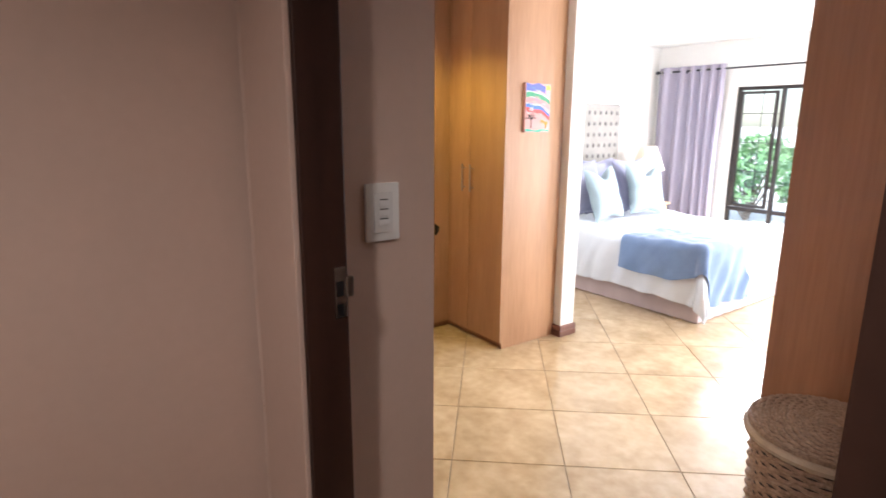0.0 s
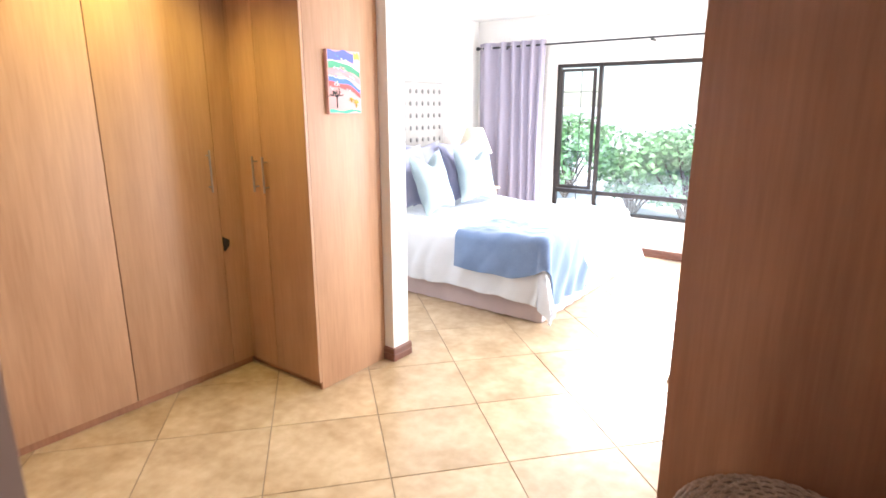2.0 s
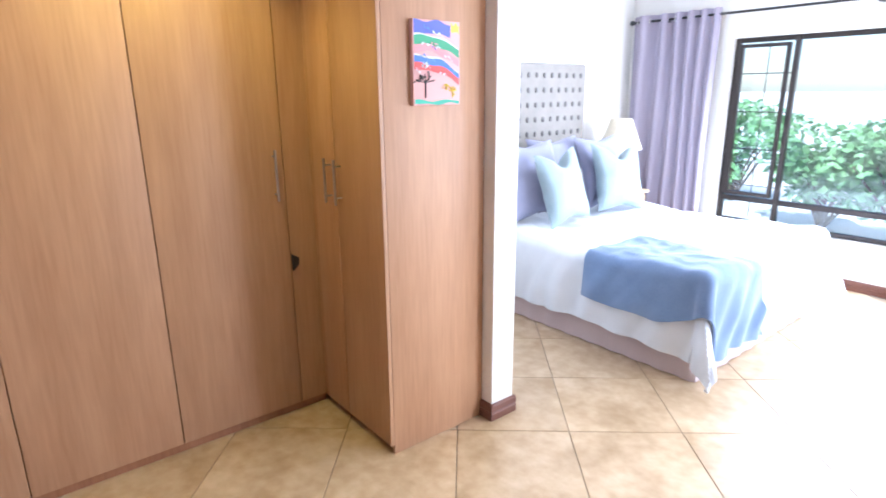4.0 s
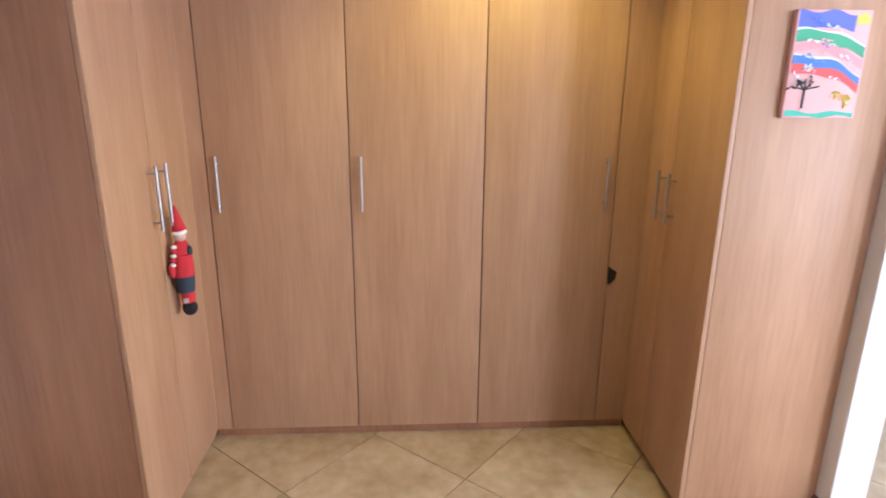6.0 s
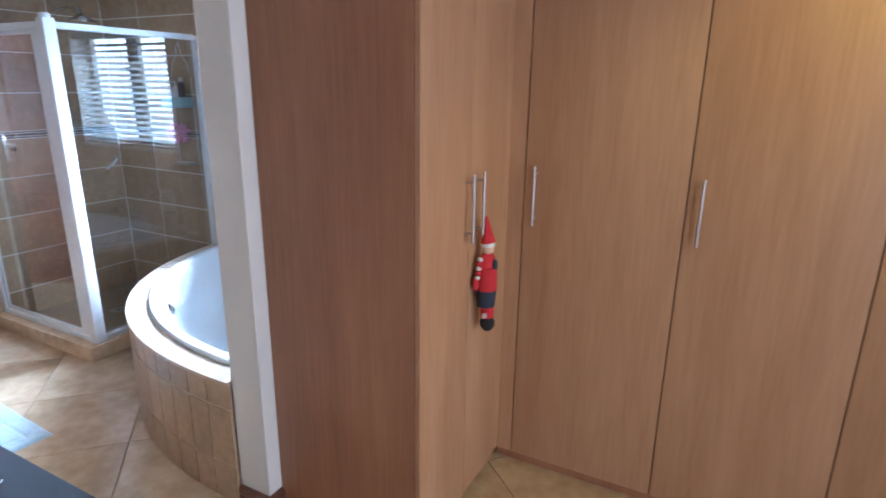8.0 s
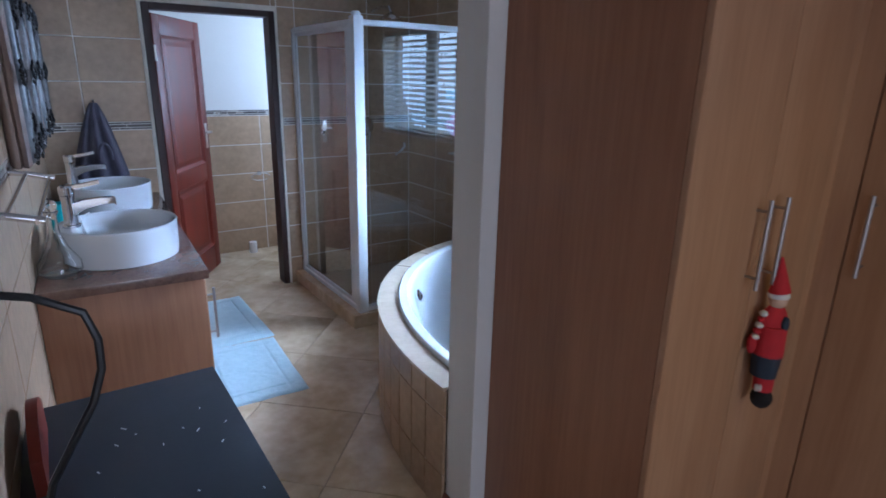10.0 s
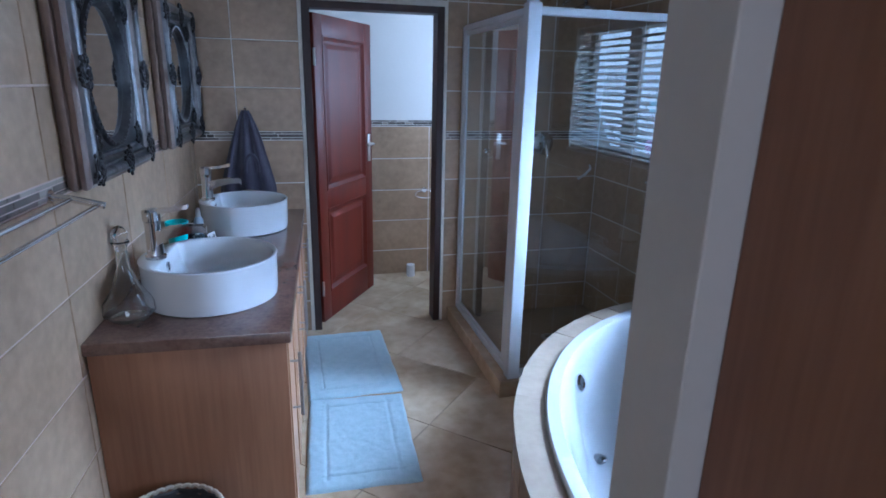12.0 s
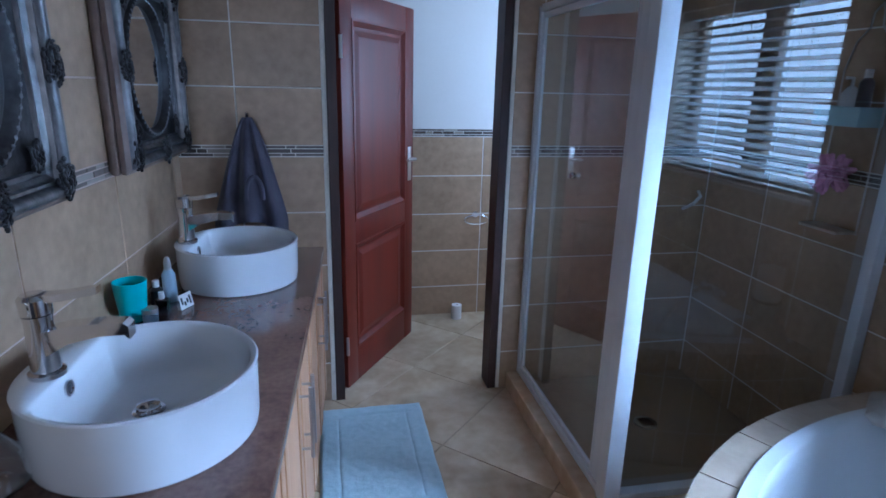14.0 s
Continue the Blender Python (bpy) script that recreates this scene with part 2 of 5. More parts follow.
def lathe(bm, profile, cx=0, cy=0, n=24, cap0=True, cap1=True):
    return rings(bm, [circle(cx, cy, z, r, n=n) for r, z in profile], True, cap0, cap1)


def tube(bm, pts, r, n=8, caps=True):
    pts = [Vector(p) for p in pts]
    loops, side = [], None
    for i, p in enumerate(pts):
        d = (pts[min(i + 1, len(pts) - 1)] - pts[max(i - 1, 0)]).normalized()
        if side is None:
            side = d.orthogonal().normalized()
        side = (side - d * side.dot(d)).normalized()
        up = d.cross(side)
        rr = r[i] if isinstance(r, (list, tuple)) else r
        loops.append([p + side * (rr * math.cos(2 * math.pi * k / n)) + up * (rr * math.sin(2 * math.pi * k / n)) for k in range(n)])
    return rings(bm, loops, True, caps, caps)


def prism(bm, poly, z0, z1):
    return rings(bm, [[(x, y, z0) for x, y in poly], [(x, y, z1) for x, y in poly]])


def sheet(bm, fn, nu, nv):
    rows = [[bm.verts.new(fn(i / nu, j / nv)) for j in range(nv + 1)] for i in range(nu + 1)]
    for i in range(nu):
        for j in range(nv):
            bm.faces.new((rows[i][j], rows[i + 1][j], rows[i + 1][j + 1], rows[i][j + 1]))
    return bm


def thicken(bm, t):
    bmesh.ops.recalc_face_normals(bm, faces=bm.faces)
    bmesh.ops.solidify(bm, geom=bm.faces[:], thickness=t)
    return bm


def moved(bm, m):
    bmesh.ops.transform(bm, matrix=m, verts=bm.verts)
    return bm


def mesh_of(name, bm, mats, smooth=40):
    bmesh.ops.recalc_face_normals(bm, faces=bm.faces)
    me = bpy.data.meshes.new(name)
    bm.to_mesh(me)
    bm.free()
    for m in mats if isinstance(mats, (list, tuple)) else (mats,):
        me.materials.append(m)
    if smooth:
        me.shade_smooth()
        me.set_sharp_from_angle(angle=radians(smooth))
    return me


def part(name, bm, mats, parent, label="", smooth=40, m=None):
    ob = new(name, mesh_of(name, bm, mats, smooth))
    ob.parent = parent
    if m is not None:
        ob.matrix_basis = m
    return tagged(ob, label=label)


def thing(name, label, category, m=None, group=""):
    ob = new(name)
    ob.empty_display_size = 0.1
    if m is not None:
        ob.matrix_basis = m
    return tagged(ob, label, category, group)


def solo(name, bm, mats, label, category, m=None, group="", smooth=40):
    ob = new(name, mesh_of(name, bm, mats, smooth))
    if m is not None:
        ob.matrix_basis = m
    return tagged(ob, label, category, group)


def structure(name, bm, mats, label="", smooth=0, m=None):
    ob = new(name, mesh_of(name, bm, mats, smooth))
    if m is not None:
        ob.matrix_basis = m
    return tagged(ob, label=label, kind="structure")


# ---- large structure ----
XW, YS = -4.02, -2.957            # west and south tile faces of the bathroom
XBW, YBN = -4.35, 6.72            # west and north faces of the bedroom
floor = structure("floor", box(-4.6, 3.0, -4.3, 6.9, -0.12, -0.005), FLOOR_GROUT, "cream ceramic tile floor laid diagonally")
structure("ceiling", box(-4.6, 3.0, -4.3, 6.9, CEIL, CEIL + 0.12), CEILING, "white painted ceiling")

# east side of the bathroom runs a little off square
E = pose(-1.36, -2.0, 0, 0, 0, -2.8)
wall_east = structure("wall_east", prism(bmesh.new(), [(-1.418, -3.07), (-1.231, 0.755), (-0.93, 0.755), (-0.93, 0.43), (-1.04, 0.34), (-1.04, -3.4), (-1.3, -3.4)], -0.05, CEIL), PAINT_WARM)
bm = box(-2.06, -1.38, YS - 0.115, YS - 0.002, -0.05, CEIL)
bx(bm, XW - 0.3, -2.915, YS - 0.115, YS - 0.002, -0.05, CEIL)
bx(bm, -2.915, -2.06, YS - 0.115, YS - 0.002, 2.045, CEIL)
wall_south = structure("wall_south", bm, WALL_GROUT)
bm = box(XW - 0.2, XW - 0.002, YS - 0.115, -1.61, -0.05, CEIL)
bx(bm, XW - 0.2, XW - 0.002, -0.49, 3.2, -0.05, CEIL)
bx(bm, XW - 0.2, XW - 0.002, -1.61, -0.49, -0.05, 1.15)
bx(bm, XW - 0.2, XW - 0.002, -1.61, -0.49, 2.0, CEIL)
wall_west = structure("wall_west", bm, WALL_GROUT)
structure("wall_bath_north", box(XW, -2.533, -0.175, -0.02, -0.05, CEIL, 0.004), PAINT, "white painted partition end")
# toilet room
wall_toilet = structure("wall_toilet_back", box(-4.22, -1.3, -4.16, -4.022, -0.05, CEIL), PAINT)
structure("wall_toilet_east", box(-1.95, -1.3, -4.029, YS - 0.115, -0.05, CEIL), PAINT)
bm = box(-4.15, -3.95, -4.029, -3.95, -0.05, CEIL)
bx(bm, -4.15, -3.95, -3.25, YS - 0.115, -0.05, CEIL)
bx(bm, -4.15, -3.95, -3.95, -3.25, -0.05, 1.1)
bx(bm, -4.15, -3.95, -3.95, -3.25, 2.1, CEIL)
structure("wall_toilet_west", bm, PAINT)
# wall between dressing room and bedroom, its pier and the far side
structure("wall_bedroom_south", box(-4.6, -2.615, 3.14, 3.285, -0.05, CEIL, 0.004), PAINT, "white painted partition end")
structure("wall_dressing_east", box(0.38, 0.5, 0.45, 2.75, -0.05, CEIL), PAINT_WARM)
structure("wall_bedroom_south_east", box(0.3, 3.0, 2.75, 2.87, -0.05, CEIL), PAINT)
bm = box(XBW - 0.2, XBW, 3.285, 6.9, -0.05, CEIL)
structure("wall_bedroom_west", bm, PAINT)
bm = box(-4.55, -3.32, YBN, YBN + 0.18, -0.05, CEIL)
bx(bm, 0.2, 3.0, YBN, YBN + 0.18, -0.05, CEIL)
bx(bm, -3.32, 0.2, YBN, YBN + 0.18, -0.05, 0.40)
bx(bm, -3.32, 0.2, YBN, YBN + 0.18, 2.03, CEIL)
structure("wall_bedroom_north", bm, PAINT)
bm = box(2.8, 3.0, 2.87, 5.55, -0.05, CEIL)
bx(bm, 2.8, 3.0, 6.6, YBN, -0.05, CEIL)
bx(bm, 2.8, 3.0, 5.55, 6.6, 2.15, CEIL)
structure("wall_bedroom_east", bm, PAINT)
# entrance wall and hall
bm = box(0.115, 0.5, 0.37, 0.52, -0.05, CEIL)
bx(bm, -0.93, 0.115, 0.37, 0.52, 2.06, CEIL)
bx(bm, -1.0, -0.772, 0.332, 0.3445, -0.05, 2.06, 0.004)
structure("wall_entrance", bm, PAINT_WARM)
structure("wall_hall_east", box(1.5, 1.6, -3.4, 0.37, -0.05, CEIL), PAINT_WARM)
structure("wall_hall_north", box(0.5, 1.6, 0.37, 0.45, -0.05, CEIL), PAINT_WARM)
structure("wall_hall_south", box(-1.1, 1.6, -3.4, -3.3, -0.05, CEIL), PAINT_WARM)

# skirtings round the two piers and along the bedroom wall
def skirting(path):
    bm = bmesh.new()
    for (x0, y0), (x1, y1) in zip(path, path[1:]):
        d = Vector((x1 - x0, y1 - y0, 0)).normalized()
        s = Vector((d.y, -d.x, 0))
        prof = [(0, 0), (0.016, 0), (0.016, 0.035), (0.011, 0.042), (0.016, 0.05), (0.013, 0.075), (0.004, 0.085), (0, 0.085)]
        loops = []
        for (x, y), e in (((x0, y0), -0.012), ((x1, y1), 0.012)):
            loops.append([Vector((x, y, 0)) + d * e + s * o + Vector((0, 0, z + 0.001)) for o, z in prof])
        rings(bm, loops)
    return bm

structure("baseboard", skirting([(-2.70, 3.139), (-2.614, 3.139), (-2.614, 3.286), (-4.3, 3.286)]), SKIRTING, "dark brown wooden skirting")
structure("baseboard", skirting([(-2.532, -0.176), (-2.532, -0.019), (-2.597, -0.019)]), SKIRTING, "dark brown wooden skirting")
structure("baseboard", skirting([(-4.3, YBN - 0.001), (2.8, YBN - 0.001)]), SKIRTING, "dark brown wooden skirting")

# entrance door frame
bm = box(-0.929, -0.765, 0.345, 0.434, 0, 2.06, 0.003)
bx(bm, 0.075, 0.115, 0.40, 0.525, 0, 2.06, 0.003)
bx(bm, -0.765, 0.075, 0.365, 0.525, 2.02, 2.06, 0.003)
door_frame = structure("door_frame", bm, DARKWOOD, "dark stained wooden door frame")
strike = part("strike_plate", box(-0.7655, -0.762, 0.406, 0.430, 1.235, 1.335, 0.001), STEEL, door_frame, "steel strike plate")
part("strike_lip", box(-0.767, -0.759, 0.430, 0.444, 1.275, 1.315, 0.002), STEEL, strike)
part("latch_hole", box(-0.7622, -0.7615, 0.408, 0.423, 1.278, 1.308), BLACK, strike)
part("latch_hole", box(-0.7622, -0.7615, 0.408, 0.423, 1.237, 1.262), BLACK, strike)


def panel_door(name, m, width, height, thick, lever_z, label, wood):
    """A two-panel wooden door, hinge at the origin, leaf along +x."""
    d = tagged(new(name), label, "door", kind="structure")
    d.matrix_basis = m
    st, rail = 0.105, 0.12
    bm = box(0, st, -thick / 2, thick / 2, 0.005, height, 0.003)
    bx(bm, width - st, width, -thick / 2, thick / 2, 0.005, height, 0.003)
    part("stile", bm, wood, d)
    bm = box(st, width - st, -thick / 2 + 0.001, thick / 2 - 0.001, 0.005, 0.2, 0.002)
    part("rail", bm, wood, d)
    part("rail", box(st, width - st, -thick / 2 + 0.001, thick / 2 - 0.001, 0.78, 0.90, 0.002), wood, d)
    part("rail", box(st, width - st, -thick / 2 + 0.001, thick / 2 - 0.001, height - 0.12, height, 0.002), wood, d)
    for z0, z1 in ((0.2, 0.78), (0.90, height - 0.12)):
        part("panel", box(st - 0.005, width - st + 0.005, -0.006, 0.006, z0 - 0.005, z1 + 0.005), wood, d)
        for s in (-1, 1):
            def loop(inset, y):
                x0, x1, a, b = st + inset, width - st - inset, z0 + inset, z1 - inset
                return [(x, s * y, z) for x, z in ((x0, a), (x1, a), (x1, b), (x0, b))]
            half = thick / 2
            part("moulding", rings(bmesh.new(), [loop(-0.001, half - 0.004), loop(0.0, half + 0.003), loop(0.010, half + 0.003), loop(0.018, half - 0.004), loop(0.032, 0.006)], True, False, False), wood, d, smooth=0)
            part("raised_field", rings(bmesh.new(), [loop(0.045, 0.0055), loop(0.075, 0.013), loop(0.085, 0.0135)], True, False, True), wood, d, smooth=0)
    for s in (-1, 1):
        y0, y1 = sorted((s * thick / 2, s * (thick / 2 + 0.006)))
        plate = part("handle_plate", box(width - 0.075, width - 0.035, y0, y1, lever_z - 0.13, lever_z + 0.07, 0.002), STEEL, d, "steel handle plate")
        ly = s * (thick / 2 + 0.045)
        part("lever", tube(bmesh.new(), [(width - 0.055, s * thick / 2, lever_z), (width - 0.055, ly, lever_z), (width - 0.075, ly, lever_z), (width - 0.165, ly, lever_z + 0.004)], 0.009, 10), STEEL, plate, "curved steel lever")
    for z in (0.25, height - 0.25):
        part("hinge", tube(bmesh.new(), [(-0.004, -thick / 2 - 0.004, z - 0.05), (-0.004, -thick / 2 - 0.004, z + 0.05)], 0.008, 8), STEEL, d)
    return d


door_in = panel_door("door_1", pose(0.10, 0.55, 0.005, 0, 0, 104), 0.79, 2.02, 0.04, 1.34, "dark wooden panel door standing open", DARKWOOD)
part("key", tube(bmesh.new(), [(0.735, 0.02, 1.22), (0.735, 0.036, 1.22)] + [(0.735, 0.046 - 0.010 * math.cos(a), 1.22 + 0.010 * math.sin(a)) for a in [2 * math.pi * k / 12 for k in range(1, 13)]], 0.0028, 6), STEEL, door_in, "steel key in the lock")

# toilet door with its frame
bm = box(-2.10, -2.055, YS - 0.12, YS + 0.008, 0, 2.045, 0.003)
bx(bm, -2.905, -2.862, YS - 0.12, YS + 0.008, 0, 2.045, 0.003)
bx(bm, -2.862, -2.10, YS - 0.12, YS + 0.008, 2.005, 2.045, 0.003)
structure("door_frame", bm, DARKWOOD, "dark stained wooden door frame")
panel_door("door_2", pose(-2.105, YS - 0.10, 0.005, 0, 0, 180 + 57.5), 0.80, 1.985, 0.04, 1.15, "red-brown mahogany two-panel door standing ajar", MAHOGANY)

# tile trims at the opening's edges
bm = box(-2.052, -2.036, YS - 0.003, YS + 0.006, 0, 2.06, 0.002)
bx(bm, -2.925, -2.908, YS - 0.003, YS + 0.006, 0, 2.06, 0.002)
bx(bm, -2.908, -2.052, YS - 0.003, YS + 0.006, 2.047, 2.062, 0.002)
structure("trim", bm, WALL_GROUT)

# ---- wardrobes ----
XF = -3.312     # face of the doors at the back of the niche
YL, YR = 0.621, 2.584


def bar_handle(parent, p, length, out):
    """A bar handle: two posts and a rod, out being the way it stands off."""
    p, out = Vector(p), Vector(out)
    h = part("handle", tube(bmesh.new(), [p + out * 0.032, p + out * 0.032 + Vector((0, 0, length))], 0.006, 10), HANDLE, parent, "brushed steel bar handle")
    for z in (0.03, length - 0.03):
        part("post", tube(bmesh.new(), [p + Vector((0, 0, z)), p + out * 0.03 + Vector((0, 0, z))], 0.004, 8), HANDLE, h)
    return h


def wardrobe(label):
    return thing("wardrobe", label, "wardrobe", group="built-in wardrobes round the dressing niche")


back = wardrobe("oak laminate built-in wardrobe with three tall doors")
part("carcass", box(XW + 0.01, XF - 0.03, YL - 0.3, YR + 0.3, 0.05, CEIL - 0.002), OAK_EDGE, back)
part("plinth", box(XF - 0.2, XF - 0.022, YL - 0.01, YR + 0.01, 0, 0.048), OAK_DARK, back)
part("filler", box(XF - 0.02, XF - 0.004, YL - 0.01, 0.683, 0.046, CEIL - 0.01), OAK, back)
part("filler", box(XF - 0.02, XF - 0.004, 2.452, YR + 0.01, 0.046, CEIL - 0.01), OAK, back)
for y0, y1, hy in ((0.688, 1.283, 0.735), (1.288, 1.861, 1.335), (1.866, 2.447, 2.40)):
    d = part("door", box(XF - 0.018, XF, y0, y1, 0.048, CEIL - 0.012, 0.0015), OAK, back)
    bar_handle(d, (XF, hy, 1.115), 0.235, (1, 0, 0))
bm = bmesh.new()
rings(bm, [[(XF + o, 2.452, 0.845), (XF + o, 2.486, 0.825), (XF + o, 2.482, 0.79), (XF + o, 2.454, 0.762)] for o in (-0.004, 0.014)])
solo("door_catch", bm, BLACK, "small black plastic door catch on the wardrobe filler", "catch")

XL = -2.598
left = wardrobe("oak laminate wardrobe unit with two doors, a doll hanging outside")
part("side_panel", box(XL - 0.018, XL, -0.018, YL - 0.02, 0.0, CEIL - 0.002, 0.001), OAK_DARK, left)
part("carcass", box(XF - 0.1, XL - 0.02, -0.018, YL - 0.022, 0.05, CEIL - 0.002), OAK_EDGE, left)
part("plinth", box(XF - 0.1, XL - 0.02, YL - 0.06, YL - 0.035, 0.0, 0.048), OAK_DARK, left)
part("filler", box(XF - 0.02, -3.262, YL - 0.02, YL - 0.006, 0.046, CEIL - 0.01), OAK, left)
for x0, x1, hx in ((-2.945, XL, -2.905), (-3.258, -2.949, -2.99)):
    d = part("door", box(x0, x1, YL - 0.018, YL, 0.048, CEIL - 0.012, 0.0015), OAK, left)
    bar_handle(d, (hx, YL, 1.125), 0.235, (0, 1, 0))

XR = -2.687
right = wardrobe("oak laminate wardrobe unit with narrow doors and a plain side")
part("side_panel", box(XR - 0.018, XR, YR + 0.02, 3.138, 0.0, CEIL - 0.002, 0.001), OAK, right)
part("carcass", box(XF - 0.1, XR - 0.02, YR + 0.022, 3.138, 0.05, CEIL - 0.002), OAK_EDGE, right)
part("plinth", box(XF - 0.1, XR - 0.02, YR + 0.035, YR + 0.06, 0.0, 0.048), OAK_DARK, right)
part("filler", box(XF - 0.02, -3.282, YR + 0.006, YR + 0.02, 0.046, CEIL - 0.01), OAK, right)
for x0, x1, hx in ((-3.062, XR, -3.02), (-3.278, -3.066, -3.11)):
    d = part("door", box(x0, x1, YR, YR + 0.018, 0.048, CEIL - 0.012, 0.0015), OAK, right)
    bar_handle(d, (hx, YR, 1.115), 0.20, (0, -1, 0))

cab = thing("tall_cabinet", "tall oak laminate cabinet with a plain side", "cabinet")
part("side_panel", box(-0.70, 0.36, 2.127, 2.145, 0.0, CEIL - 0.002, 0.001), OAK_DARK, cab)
part("carcass", box(-0.68, 0.36, 2.146, 2.745, 0.0, CEIL - 0.002), OAK_EDGE, cab)
for y0, y1 in ((2.146, 2.44), (2.443, 2.745)):
    part("door", box(-0.70, -0.682, y0, y1, 0.048, CEIL - 0.012, 0.0015), OAK, cab)

# children's painting on canvas
YP, ZP, PW, PH = 2.733, 1.545, 0.24, 0.325
canvas = thing("painting", "child's bright painting of hills and trees on canvas", "painting", pose(XR + 0.001, YP, ZP))
part("canvas", box(0, 0.022, 0, PW, 0, PH, 0.002), plain("canvas_pink", (0.72, 0.42, 0.40), 0.8), canvas)


def band(z_left, z_right, h, colour, y0=0.006, y1=PW - 0.006, arch=0.02, level=0):
    bm = bmesh.new()
    n = 18
    lo, hi = [], []
    for i in range(n + 1):
        f = i / n
        z = z_left + (z_right - z_left) * f + arch * math.sin(math.pi * f) + 0.003 * math.sin(9 * f + z_left * 50)
        lo.append((0.0224 + 0.0004 * level, y0 + (y1 - y0) * f, z - h / 2 - 0.002 * math.sin(14 * f)))
        hi.append((0.0224 + 0.0004 * level, y0 + (y1 - y0) * f, z + h / 2 + 0.003 * math.sin(11 * f + 1)))
    rings(bm, [lo, hi], close=False)
    part("brush_stroke", bm, plain("paint_stroke", colour, 0.6), canvas, smooth=0)


band(0.296, 0.29, 0.048, (0.10, 0.13, 0.55), y1=PW - 0.05, arch=0.004)
band(0.30, 0.298, 0.03, (0.75, 0.55, 0.06), y0=PW - 0.048, arch=0, level=1)
band(0.262, 0.215, 0.012, (0.75, 0.74, 0.78), level=1)
band(0.247, 0.20, 0.032, (0.06, 0.33, 0.16), level=2)
band(0.222, 0.165, 0.03, (0.72, 0.28, 0.30), level=1)
band(0.188, 0.125, 0.014, (0.75, 0.74, 0.80), level=2)
band(0.172, 0.115, 0.03, (0.06, 0.16, 0.58), level=3)
band(0.148, 0.095, 0.026, (0.66, 0.06, 0.05), level=4)
band(0.012, 0.012, 0.014, (0.06, 0.40, 0.27), arch=0, level=2)
for y, z0, z1, c, lv in ((0.06, 0.03, 0.125, (0.03, 0.03, 0.03), 6), (0.20, 0.03, 0.07, (0.72, 0.55, 0.06), 6), (0.165, 0.06, 0.085, (0.72, 0.55, 0.06), 6)):
    bm = bmesh.new()
    for a in range(5):
        ang = radians(-70 + 35 * a)
        s = 0.4 * (z1 - z0)
        p, q = (0.0232, y, z1 - s), (0.0232, y + s * 1.3 * math.sin(ang), z1 - s + s * 0.9 * math.cos(ang))
        tube(bm, [p, q], 0.0022, 6)
    tube(bm, [(0.0232, y, z0), (0.0232, y, z1 - (z1 - z0) * 0.4)], 0.0035, 6)
    part("painted_tree", bm, plain("tree_paint", c, 0.6), canvas)

r4 = random.Random(11)
for _ in range(16):
    y0, z = r4.uniform(0.01, 0.17), r4.uniform(0.10, 0.30)
    band(z, z - r4.uniform(0.0, 0.02), r4.uniform(0.003, 0.007), r4.choice(((0.76, 0.74, 0.78), (0.70, 0.36, 0.36), (0.10, 0.22, 0.60), (0.62, 0.68, 0.72))), y0=y0, y1=y0 + r4.uniform(0.025, 0.055), arch=0.003, level=7)
bm = bmesh.new()
for _ in range(16):
    y, z = 0.06 + r4.gauss(0, 0.02), 0.10 + r4.gauss(0, 0.014)
    tube(bm, [(0.0262, y, z), (0.0262, y + r4.uniform(-0.014, 0.014), z + r4.uniform(-0.008, 0.010))], 0.0022, 6)
part("leaf_strokes", bm, plain("black_leaf_paint", (0.03, 0.035, 0.03), 0.6), canvas)
bm = bmesh.new()
for _ in range(12):
    y, z = 0.185 + r4.gauss(0, 0.018), 0.068 + r4.gauss(0, 0.014)
    tube(bm, [(0.0262, y, z), (0.0262, y + r4.uniform(-0.008, 0.008), z + r4.uniform(-0.006, 0.008))], 0.0022, 6)
part("flower_strokes", bm, plain("yellow_flower_paint", (0.72, 0.55, 0.06), 0.6), canvas)

# hanging felt doll: one plain mesh
bm = bmesh.new()


def blob(bm, c, r, mi, n=12, m=8):
    loops = []
    for i in range(m + 1):
        a = math.pi * i / m
        s = max(math.sin(a), 0.02)
        loops.append([(c[0] + r[0] * s * math.cos(2 * math.pi * k / n), c[1] + r[1] * s * math.sin(2 * math.pi * k / n), c[2] - r[2] * math.cos(a)) for k in range(n)])
    before = len(bm.faces)
    rings(bm, loops)
    bm.faces.ensure_lookup_table()
    for f in bm.faces[before:]:
        f.material_index = mi


def cone(bm, p0, p1, r0, r1, mi, n=12):
    before = len(bm.faces)
    tube(bm, [p0, p1], [r0, r1], n)
    bm.faces.ensure_lookup_table()
    for f in bm.faces[before:]:
        f.material_index = mi


cone(bm, (0.012, 0, 0.44), (0, 0, 0.345), 0.004, 0.034, 0)
blob(bm, (0, 0, 0.335), (0.036, 0.03, 0.016), 4)
blob(bm, (0, 0.002, 0.322), (0.03, 0.027, 0.024), 3)
blob(bm, (0, 0.0, 0.235), (0.05, 0.034, 0.078), 0)
cone(bm, (0, 0, 0.25), (0, 0, 0.165), 0.046, 0.05, 0)
cone(bm, (0, 0, 0.168), (0, 0, 0.10), 0.05, 0.042, 1)
cone(bm, (-0.006, 0, 0.105), (-0.008, 0, 0.055), 0.034, 0.032, 0)
blob(bm, (-0.008, 0.004, 0.03), (0.036, 0.036, 0.032), 2)
for i in range(5):
    f = i / 4
    blob(bm, (0.043 + 0.014 * f, 0.014, 0.285 - 0.068 * f), (0.014, 0.016, 0.0085), 4 if i % 2 == 0 else 0, 8, 5)
blob(bm, (0.062, 0.012, 0.195), (0.016, 0.016, 0.03), 0, 8, 6)
